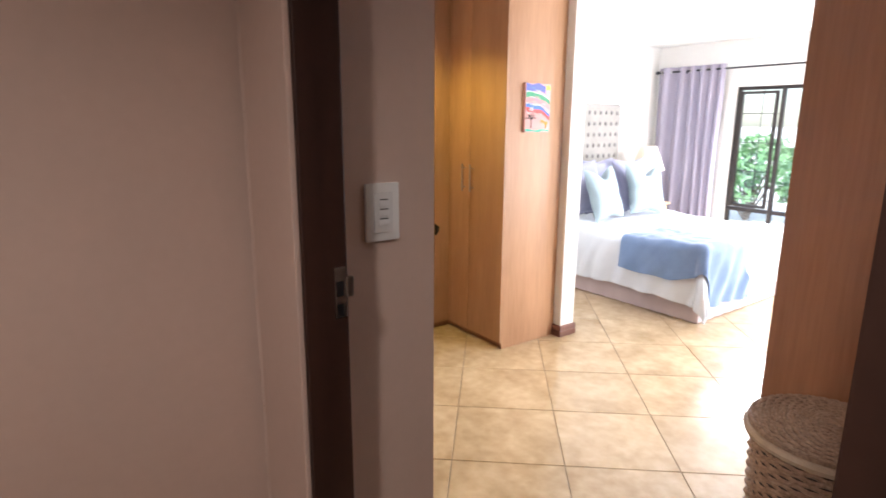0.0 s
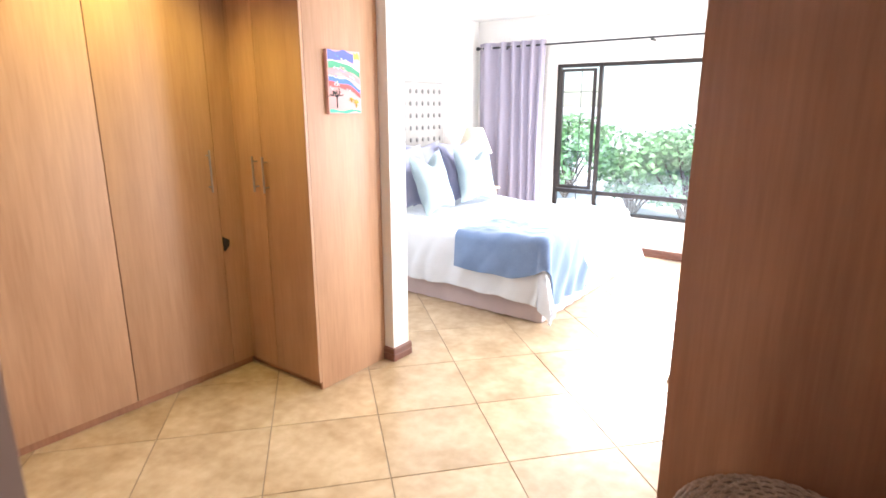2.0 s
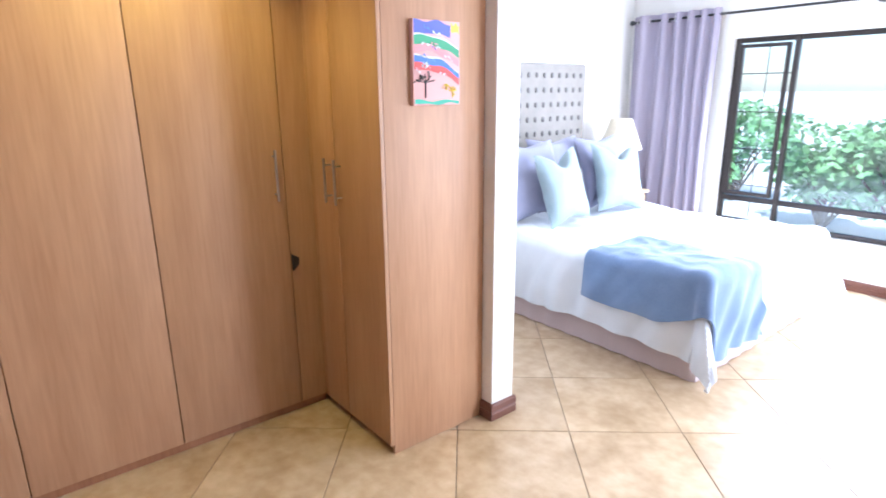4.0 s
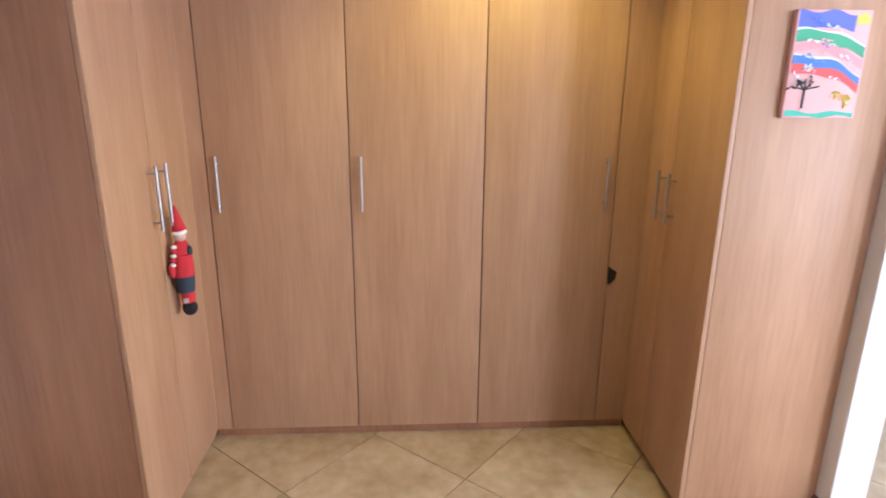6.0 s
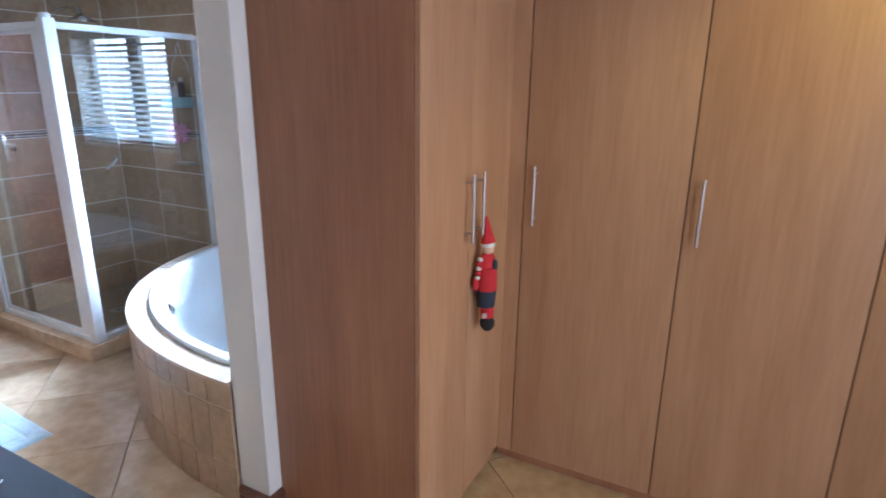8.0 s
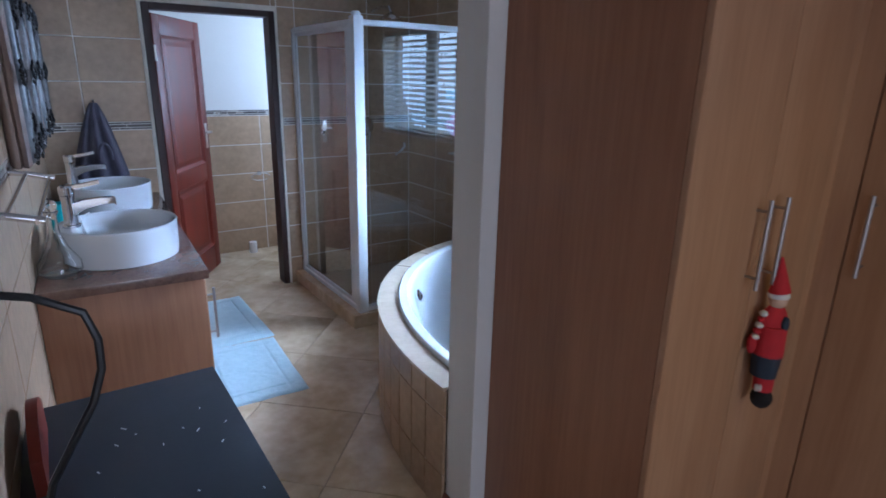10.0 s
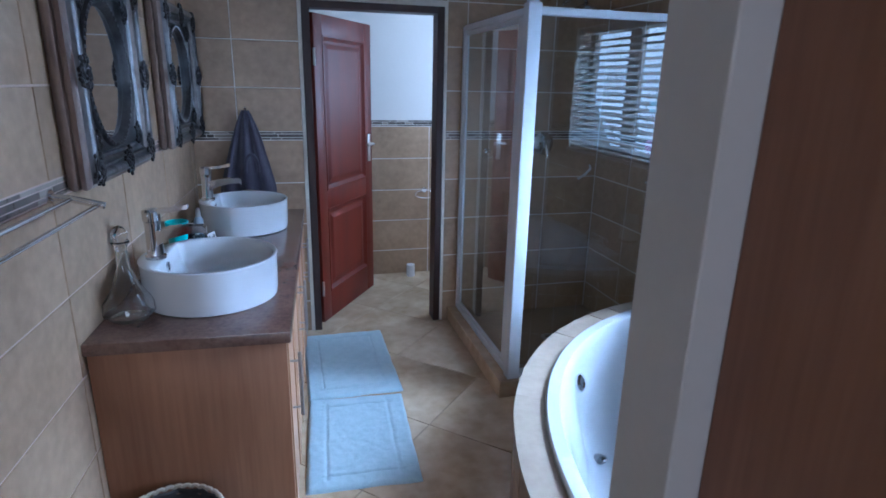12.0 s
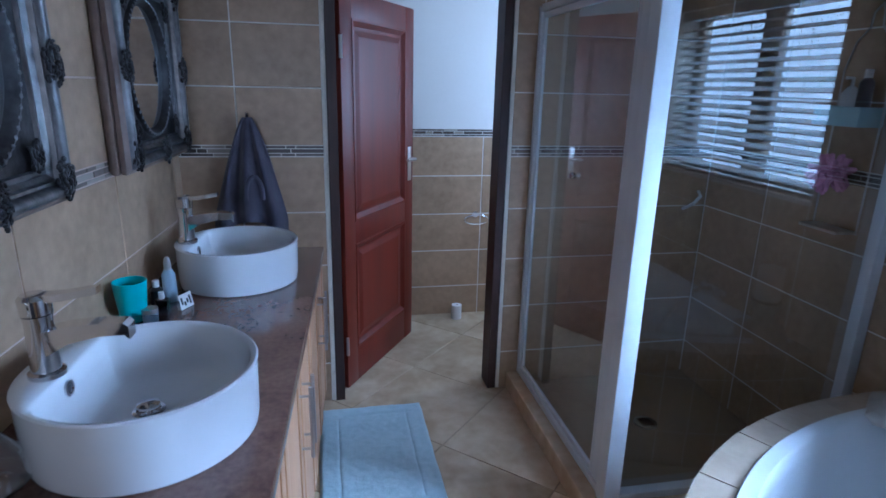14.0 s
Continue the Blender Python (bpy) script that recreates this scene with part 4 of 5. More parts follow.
for s in (-0.1, 0.096):
    bx(bm, 0.0, 0.106, s, s + 0.004, 0.405, 0.47)
part("shelf", bm, AQUA_PLASTIC, caddy, "pale aqua plastic shelf")
part("soap_tray", box(0.0, 0.09, -0.09, 0.09, 0.0, 0.012, 0.003), STEEL, caddy)
bt = thing("shampoo_bottle", "white pump bottle on the caddy shelf", "bottle", pose(XW + 0.06, -2.14, 1.476))
part("body", lathe(bmesh.new(), [(0.028, 0), (0.03, 0.01), (0.03, 0.11), (0.012, 0.135)], n=18), plain("white_plastic", (0.78, 0.78, 0.8), 0.3), bt)
part("pump", tube(bmesh.new(), [(0, 0, 0.13), (0, 0, 0.165), (0.03, 0, 0.165)], 0.006, 8), plain("white_plastic", (0.78, 0.78, 0.8), 0.3), bt)
bt = thing("shampoo_bottle", "dark slim bottle on the caddy shelf", "bottle", pose(XW + 0.06, -2.08, 1.476))
part("body", lathe(bmesh.new(), [(0.022, 0), (0.024, 0.01), (0.024, 0.15), (0.012, 0.165)], n=16), plain("dark_bottle", (0.05, 0.04, 0.05), 0.3), bt)
part("cap", lathe(bmesh.new(), [(0.013, 0.165), (0.013, 0.195)], n=14), plain("white_plastic", (0.78, 0.78, 0.8), 0.3), bt)
bm = bmesh.new()
for _ in range(70):
    d = Vector((rng.gauss(0, 1), rng.gauss(0, 1), rng.gauss(0, 1))).normalized() * 0.066
    q = d.orthogonal().normalized() * 0.03
    tube(bm, [d * 0.5 + q, d * 1.15, d * 0.5 - q], 0.009, 5)
solo("bath_puff", bm, PINK, "pink net bath puff hanging from the caddy", "bath puff", pose(XW + 0.085, -2.13, 1.29))

# ---- bathroom: corner bath ----
OX, OY = XW, -0.175
RA, RB, RN = 1.505, 1.61, 2.2


def arc_point(f, off=0.0):
    """f 0 at the partition, 1 at the west wall; off inwards."""
    a = f * math.pi / 2
    c, s = math.cos(a), math.sin(a)
    return (OX + (RA - off) * c ** (2 / RN), OY - (RB - off) * s ** (2 / RN))


steps = [arc_point(i / 400) for i in range(401)]
cum = [0.0]
for p, q in zip(steps, steps[1:]):
    cum.append(cum[-1] + math.dist(p, q))


def at_length(s):
    i = min(range(len(cum)), key=lambda k: abs(cum[k] - s))
    return i / 400


bath = thing("corner_bath", "white acrylic corner bath in a curved tiled surround", "bath")
bm = bmesh.new()
outer = [(*arc_point(i / 60, 0.004), 0) for i in range(61)]
inner = [(*arc_point(i / 60, 0.11), 0) for i in range(61)]
rings(bm, [[(x, y, z) for x, y, _ in lp] for lp, z in ((outer, 0.0), (outer, 0.546), (inner, 0.546), (inner, 0.0))] , close=False)
part("surround", bm, WALL_GROUT, bath)
TOT = cum[-1]
ncol = 20
for c in range(ncol):
    s0, s1 = TOT * c / ncol + 0.003, TOT * (c + 1) / ncol - 0.003
    fs = [at_length(s0 + (s1 - s0) * k / 4) for k in range(5)]
    for z0, z1 in ((0.0, 0.165), (0.171, 0.423), (0.429, 0.532)):
        bm = bmesh.new()
        o, i_ = [arc_point(f) for f in fs], [arc_point(f, 0.014) for f in fs]
        rings(bm, [[(x, y, z0) for x, y in o + i_[::-1]], [(x, y, z1) for x, y in o + i_[::-1]]])
        part("tile", bm, WALL_TILE, bath, smooth=0)
ndk = 17
for c in range(ndk):
    s0, s1 = TOT * c / ndk + 0.0008, TOT * (c + 1) / ndk - 0.0008
    fs = [at_length(s0 + (s1 - s0) * k / 3) for k in range(4)]
    bm = bmesh.new()
    o, i_ = [arc_point(f, -0.004) for f in fs], [arc_point(f, 0.098) for f in fs]
    rings(bm, [[(x, y, 0.536) for x, y in o + i_[::-1]], [(x, y, 0.549) for x, y in o + i_[::-1]]])
    part("deck_tile", bm, material("pale_deck_tile", (0.52, 0.41, 0.30), 0.35, second=(0.40, 0.30, 0.21), scale=(6, 6, 6), vary=0.05) if c == 0 else bpy.data.materials["pale_deck_tile"], bath, smooth=0)


def bath_loop(off, corner, z, n=56):
    """Closed outline: the curved side, then the two wall sides."""
    pts = []
    for i in range(n):
        f = 0.04 + 0.90 * i / (n - 1)
        pts.append(arc_point(f, off))
    ax, ay = OX + corner, OY - corner
    x0, y0 = pts[0]
    x1, y1 = pts[-1]
    x1t = max(OX + corner, x1 - 0.4)
    back = []
    for i in range(1, 12):
        f = i / 12
        back.append((x1 + (x1t - x1) * math.sin(f * math.pi / 2), y1 + (ay - 0.5 - y1) * (1 - math.cos(f * math.pi / 2))))
    for i in range(13):
        f = i / 12 * math.pi / 2
        back.append((x1t + 0.5 * (1 - math.cos(f)), ay - 0.5 + 0.5 * math.sin(f)))
    bx0 = x1t + 0.5
    for i in range(1, 12):
        f = i / 12
        back.append((bx0 + (x0 - bx0) * math.sin(f * math.pi / 2), ay + (y0 - ay) * (1 - math.cos(f * math.pi / 2))))
    return [(x, y, z) for x, y in pts + back]


def shrink(lp, k, z, lobe=0.0, cx=-3.33, cy=-0.86):
    """The outline drawn in by k towards the middle, with three soft lobes for seats and armrests."""
    out = []
    for x, y, _ in lp:
        a = math.atan2(y - cy, x - cx)
        f = k * (1 - lobe * math.cos(3 * a + 0.55) - 0.4 * lobe)
        out.append((cx + (x - cx) * f, cy + (y - cy) * f, z))
    return out


lip = bath_loop(0.10, 0.02, 0.55)
inn = bath_loop(0.145, 0.06, 0.566)
loops = [lip, [(x, y, 0.562) for x, y, _ in lip], shrink(lip, 0.992, 0.57), shrink(inn, 1.0, 0.570), shrink(inn, 0.985, 0.56), shrink(inn, 0.965, 0.52, 0.02), shrink(inn, 0.94, 0.45, 0.055), shrink(inn, 0.90, 0.36, 0.08), shrink(inn, 0.84, 0.25, 0.08), shrink(inn, 0.74, 0.17, 0.06), shrink(inn, 0.55, 0.135), shrink(inn, 0.3, 0.125), shrink(inn, 0.05, 0.12)]
part("tub", rings(bmesh.new(), loops, True, False, True), ACRYLIC, bath, "glossy white acrylic tub", smooth=50)
# shelf behind the tub, against the walls
bm = prism(bmesh.new(), [(OX + 0.001, OY - 0.001), (OX + 0.001, OY - 1.55), (OX + 0.10, OY - 1.55), (OX + 0.10, OY - 0.10), (OX + 1.36, OY - 0.10), (OX + 1.36, OY - 0.001)], 0.45, 0.547)
part("back_ledge", bm, ACRYLIC, bath)
for f, z in ((0.49, 0.455),):
    jx, jy = arc_point(f, 0.185)
    ang = math.degrees(math.atan2(jy + 0.86, jx + 3.33))
    j = part("jet", lathe(bmesh.new(), [(0.034, 0), (0.034, 0.006), (0.022, 0.012), (0.012, 0.008)], n=20), CHROME, bath, m=pose(jx, jy, z, 0, 0, ang) @ pose(0, 0, 0, 0, -68, 0))
part("drain", lathe(bmesh.new(), [(0.036, 0), (0.036, 0.006), (0.02, 0.016)], n=20), CHROME, bath, m=pose(-3.1, -1.10, 0.155, 8, 8, 0))
tap = thing("bath_mixer", "chrome bath mixer with a hand shower hose", "mixer tap", pose(-3.955, -1.20, 0.548))
part("body", tube(bmesh.new(), [(0, -0.08, 0.07), (0, 0.08, 0.07)], 0.024, 14), CHROME, tap)
for s in (-0.06, 0.06):
    part("pillar", tube(bmesh.new(), [(0, s, 0), (0, s, 0.07)], 0.016, 12), CHROME, tap)
part("spout", tube(bmesh.new(), [(0, 0, 0.07), (0.08, 0, 0.075), (0.13, 0, 0.05)], 0.014, 12), CHROME, tap)
part("lever", tube(bmesh.new(), [(0, -0.08, 0.07), (0.01, -0.10, 0.10)], [0.014, 0.008], 10), CHROME, tap)
part("hose", tube(bmesh.new(), [(0.02, -0.02, 0.05), (0.09, 0.02, 0.055), (0.17, 0.06, -0.05), (0.22, 0.12, -0.22), (0.28, 0.26, -0.33), (0.33, 0.42, -0.35)], 0.009, 8), STEEL, tap)

# candle on its stand
cs = thing("candlestick", "whitewashed stone candlestick on the bath's edge", "candlestick", pose(-3.90, -1.61, 0.549, 0, 0, 38) @ Matrix.Scale(1.15, 4))
bm = bmesh.new()
rings(bm, [[(sx * w, sy * w, z) for sx, sy in ((1, 1), (-1, 1), (-1, -1), (1, -1))] for w, z in ((0.088, 0), (0.09, 0.012), (0.085, 0.025), (0.06, 0.04))])
part("foot", bm, CONCRETE, cs)
part("stem", lathe(bmesh.new(), [(0.058, 0.038), (0.04, 0.06), (0.034, 0.095), (0.05, 0.125), (0.056, 0.135), (0.05, 0.142)], n=24), CONCRETE, cs)
part("iron_ring", lathe(bmesh.new(), [(0.05, 0.142), (0.054, 0.146), (0.05, 0.152)], n=24), BLACK, cs)
cd = solo("candle", lathe(bmesh.new(), [(0.042, 0), (0.043, 0.004), (0.043, 0.118), (0.036, 0.122), (0.01, 0.116)], n=24), WAX, "thick ivory pillar candle on the stone stand", "candle", pose(-3.90, -1.61, 0.7245) @ Matrix.Scale(1.2, 4))
hg = bmesh.new()
prof = [(0.048, 0.0), (0.06, 0.03), (0.064, 0.08), (0.055, 0.15), (0.062, 0.19)]
lathe(hg, prof + [(r - 0.002, z) for r, z in prof[::-1]], n=28, cap0=False, cap1=False)
solo("glass_hurricane", hg, BOTTLE_GLASS, "clear glass hurricane shade round the candle", "glass shade", pose(-3.90, -1.61, 0.725) @ Matrix.Scale(1.2, 4)).visible_shadow = False

# bathroom window with venetian blind
WY0, WY1, WZ0, WZ1 = -1.61, -0.49, 1.15, 2.0
win2 = structure("window_2", box(XW - 0.19, XW + 0.012, WY0 - 0.012, WY1 + 0.012, WZ0 - 0.02, WZ0, 0.004), PAINT, "white sill of the bathroom window")
bm = bmesh.new()
for y0, y1 in ((WY0, WY0 + 0.045), (WY0 + 0.475, WY0 + 0.60), (WY1 - 0.06, WY1)):
    bx(bm, XW - 0.17, XW - 0.12, y0, y1, WZ0, WZ1, 0.003)
for z0, z1 in ((WZ0, WZ0 + 0.045), (WZ1 - 0.045, WZ1)):
    bx(bm, XW - 0.168, XW - 0.122, WY0 + 0.045, WY0 + 0.475, z0, z1, 0.003)
    bx(bm, XW - 0.168, XW - 0.122, WY0 + 0.60, WY1 - 0.06, z0, z1, 0.003)
part("window_frame", bm, WINDOW_FRAME, win2)
for y0, y1 in ((WY0 + 0.045, WY0 + 0.475), (WY0 + 0.60, WY1 - 0.06)):
    part("pane", box(XW - 0.147, XW - 0.143, y0, y1, WZ0 + 0.045, WZ1 - 0.045), GLASS, win2, smooth=0).visible_shadow = False
bl = thing("venetian_blind", "white venetian blind with open slats", "blind")
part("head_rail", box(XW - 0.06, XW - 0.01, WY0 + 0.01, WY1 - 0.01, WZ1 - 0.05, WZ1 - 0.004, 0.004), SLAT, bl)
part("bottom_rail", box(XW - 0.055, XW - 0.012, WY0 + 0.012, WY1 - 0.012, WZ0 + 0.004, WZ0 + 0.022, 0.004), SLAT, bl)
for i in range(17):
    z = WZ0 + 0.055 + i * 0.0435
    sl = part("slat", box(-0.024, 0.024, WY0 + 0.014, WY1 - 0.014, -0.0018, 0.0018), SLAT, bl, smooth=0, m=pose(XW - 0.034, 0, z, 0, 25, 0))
for y in (WY0 + 0.16, WY0 + 0.54, WY1 - 0.16):
    part("cord", tube(bmesh.new(), [(XW - 0.008, y, WZ0 + 0.02), (XW - 0.008, y, WZ1 - 0.05)], 0.0012, 5), SLAT, bl)

# ---- vanity, in the frame of the east wall: x towards the wall, y north ----
van = thing("vanity_unit", "oak vanity cabinet with bar handles under a stone top", "vanity", E)
VY0, VY1 = -0.945, 0.865
VX = -0.61
part("body", box(VX + 0.03, -0.012, VY0, VY1 - 0.02, 0.09, 0.795), OAK_EDGE, van)
# end panel lies in shade, put into its colour by the darker oak
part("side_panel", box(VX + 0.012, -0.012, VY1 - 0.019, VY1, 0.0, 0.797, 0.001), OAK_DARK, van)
part("plinth", box(VX + 0.07, VX + 0.085, VY0, VY1 - 0.02, 0.0, 0.09), OAK_EDGE, van)
nd = 5
wd = (VY1 - 0.001 - VY0) / nd
for i in range(nd):
    y0, y1 = VY0 + i * wd + 0.002, VY0 + (i + 1) * wd - 0.002
    d = part("door", box(VX + 0.011, VX + 0.029, y0, y1, 0.095, 0.792, 0.0015), OAK, van)
    bm = bmesh.new()
    for a, b, c, e in ((y0 + 0.01, y0 + 0.06, 0.105, 0.782), (y1 - 0.06, y1 - 0.01, 0.105, 0.782)):
        bx(bm, VX + 0.006, VX + 0.0108, a, b, c, e, 0.001)
    part("shaker_stile", bm, OAK, d)
    hy = y1 - 0.035 if i % 2 == 0 else y0 + 0.035
    bar_handle(d, (VX + 0.006, hy, 0.50), 0.235, (-1, 0, 0))
top = solo("countertop", box(VX - 0.005, -0.010, VY0, VY1 + 0.025, 0.799, 0.84, 0.006), STONE, "polished brown stone vanity top", "countertop", E)


def basin(x, y, R):
    b = thing("basin", "round white ceramic vessel basin on the stone top", "basin", E @ pose(x, y, 0.8405), "twin basins on the vanity")
    n, H = 64, 0.158
    def ring(r, z, clip=None, sx=0.0, k=1.0):
        out = []
        for i in range(n):
            a = 2 * math.pi * i / n
            px, py = r * math.cos(a), r * math.sin(a)
            if clip is not None:
                px = min(px, clip)
            out.append((px * k + sx, py * k, z))
        return out
    loops = [ring(R - 0.018, 0), ring(R - 0.008, 0.004), ring(R - 0.004, 0.03), ring(R - 0.001, H - 0.012), ring(R, H - 0.004), ring(R - 0.004, H), ring(R - 0.012, H - 0.001, 0.15), ring(R - 0.018, H - 0.008, 0.142), ring(R - 0.021, H - 0.05, 0.138), ring(R - 0.03, H - 0.08, 0.128), ring(R - 0.055, 0.056, 0.112), ring(R - 0.09, 0.047, 0.095), ring(R - 0.15, 0.043, 0.07), ring(0.03, 0.042)]
    part("bowl", rings(bmesh.new(), loops), CERAMIC, b, smooth=50)
    part("overflow", lathe(bmesh.new(), [(0.017, 0), (0.017, 0.005), (0.012, 0.006), (0.010, 0.002)], n=20), CHROME, b, m=pose(0.139, 0.03, H - 0.034, 0, -88, 0))
    part("overflow_hole", lathe(bmesh.new(), [(0.0098, 0.0022), (0.0098, 0.003)], n=16), BLACK, b, m=pose(0.139, 0.03, H - 0.034, 0, -88, 0))
    part("waste", lathe(bmesh.new(), [(0.034, 0), (0.034, 0.004), (0.026, 0.005), (0.024, 0.001)], n=22), CHROME, b, m=pose(0, 0, 0.0425))
    part("plug", lathe(bmesh.new(), [(0.008, 0), (0.008, 0.012), (0.024, 0.013), (0.024, 0.018), (0.012, 0.022)], n=22), CHROME, b, m=pose(0, 0, 0.0435))
    t = thing("basin_tap", "chrome single lever basin mixer", "tap", E @ pose(x + 0.172, y + 0.03, 0.8405 + H) @ Matrix.Scale(1.15, 4), "chrome taps on the basins")
    part("base_ring", lathe(bmesh.new(), [(0.03, 0), (0.03, 0.008), (0.025, 0.012)], n=22), CHROME, t)
    part("body", lathe(bmesh.new(), [(0.024, 0.01), (0.022, 0.10), (0.024, 0.115)], n=22), CHROME, t)
    bm = bmesh.new()
    rings(bm, [[(px, sy * w, z + sz * h) for sy, sz in ((-1, -1), (1, -1), (1, 1), (-1, 1))] for px, z, w, h in ((-0.005, 0.062, 0.020, 0.024), (-0.05, 0.080, 0.018, 0.016), (-0.10, 0.088, 0.017, 0.012), (-0.142, 0.088, 0.016, 0.011), (-0.150, 0.080, 0.015, 0.012))])
    part("spout", bm, CHROME, t, smooth=30)
    hd = part("lever_head", lathe(bmesh.new(), [(0.025, 0.117), (0.026, 0.145), (0.02, 0.152)], n=22), CHROME, t)
    bm = bmesh.new()
    rings(bm, [[(px, sy * w, z + sz * 0.0065) for sy, sz in ((-1, -1), (1, -1), (1, 1), (-1, 1))] for px, z, w in ((0.0, 0.144, 0.016), (-0.05, 0.148, 0.013), (-0.105, 0.158, 0.010))])
    part("lever", bm, CHROME, hd, smooth=30)
    return b


basin(-0.324, 0.511, 0.2346)
basin(-0.3223, -0.503, 0.2226)

# bottles and cups between the basins
def at_e(x, y, z=0.8405, rz=0):
    return E @ pose(x, y, z, 0, 0, rz)


dec = thing("decanter", "clear glass decanter with a ball stopper", "decanter", at_e(-0.095, 0.70) @ Matrix.Scale(1.16, 4))
bm = bmesh.new()
prof = [(0.05, 0.002), (0.068, 0.02), (0.066, 0.05), (0.035, 0.10), (0.018, 0.15), (0.015, 0.21), (0.024, 0.225)]
lathe(bm, prof + [(max(r - 0.003, 0.004), z + (0.004 if i == len(prof) - 1 else 0.008 if i == 0 else 0)) for i, (r, z) in reversed(list(enumerate(prof)))], n=28, cap0=True, cap1=True)
part("body", bm, BOTTLE_GLASS, dec).visible_shadow = False
part("stopper", lathe(bmesh.new(), [(0.012, 0.20), (0.014, 0.228), (0.02, 0.236), (0.022, 0.25), (0.012, 0.268), (0.003, 0.272)], n=20), BOTTLE_GLASS, dec).visible_shadow = False
tray = thing("toiletry_tray", "small glass tray on the vanity top", "tray", at_e(-0.10, -0.16))
part("tray_base", box(-0.09, 0.06, -0.13, 0.10, 0.0, 0.006, 0.002), BOTTLE_GLASS, tray)
bm = bmesh.new()
for x0, x1, y0, y1 in ((-0.09, -0.086, -0.13, 0.10), (0.056, 0.06, -0.13, 0.10), (-0.086, 0.056, -0.13, -0.126), (-0.086, 0.056, 0.096, 0.10)):
    bx(bm, x0, x1, y0, y1, 0.006, 0.035)
part("tray_rim", bm, BOTTLE_GLASS, tray)
solo("tumbler", thicken(lathe(bmesh.new(), [(0.03, 0.004), (0.040, 0.105)], n=24, cap1=False), 0.003), AQUA, "aqua plastic tooth mug", "tumbler", at_e(-0.075, -0.10, 0.847) @ Matrix.Scale(1.25, 4))
bt = thing("spray_bottle", "slim pale blue spray bottle", "bottle", at_e(-0.135, -0.27, 0.841))
part("body", lathe(bmesh.new(), [(0.021, 0), (0.023, 0.006), (0.022, 0.10), (0.013, 0.118)], n=20), BLUE_LABEL, bt)
part("nozzle", lathe(bmesh.new(), [(0.012, 0.118), (0.012, 0.142), (0.008, 0.158), (0.004, 0.162)], n=16), STEEL, bt)
bt = thing("scent_bottle", "small square glass scent bottle", "bottle", at_e(-0.15, -0.14, 0.847))
part("body", box(-0.02, 0.02, -0.014, 0.014, 0, 0.055, 0.004), BOTTLE_GLASS, bt)
part("cap", lathe(bmesh.new(), [(0.009, 0.055), (0.009, 0.078)], n=14), FELT_WHITE, bt)
bt = thing("scent_bottle", "dark round scent bottle", "bottle", at_e(-0.11, -0.215, 0.847))
part("body", lathe(bmesh.new(), [(0.018, 0), (0.02, 0.006), (0.02, 0.06), (0.01, 0.07)], n=18), BLACK, bt)
part("cap", lathe(bmesh.new(), [(0.011, 0.07), (0.011, 0.092)], n=14), FELT_WHITE, bt)
bt = thing("cream_jar", "small pale jar with a silver lid", "jar", at_e(-0.13, -0.085, 0.847))
part("body", lathe(bmesh.new(), [(0.022, 0), (0.023, 0.03)], n=20), BLUE_LABEL, bt)
part("lid", lathe(bmesh.new(), [(0.0235, 0.031), (0.0235, 0.045)], n=20), STEEL, bt)
card = solo("patterned_card", box(-0.002, 0.002, -0.03, 0.03, 0, 0.05), FELT_WHITE, "small white card with a black pattern leaning on the tray", "card", at_e(-0.205, -0.21, 0.841, -25) @ pose(0, 0, 0, 0, 14, 0))
bm = bmesh.new()
for i in range(4):
    bx(bm, -0.0024, -0.0021, -0.022 + i * 0.012, -0.014 + i * 0.012, 0.01 + 0.006 * (i % 2), 0.04 - 0.008 * (i % 3))
part("black_pattern", bm, BLACK, card)


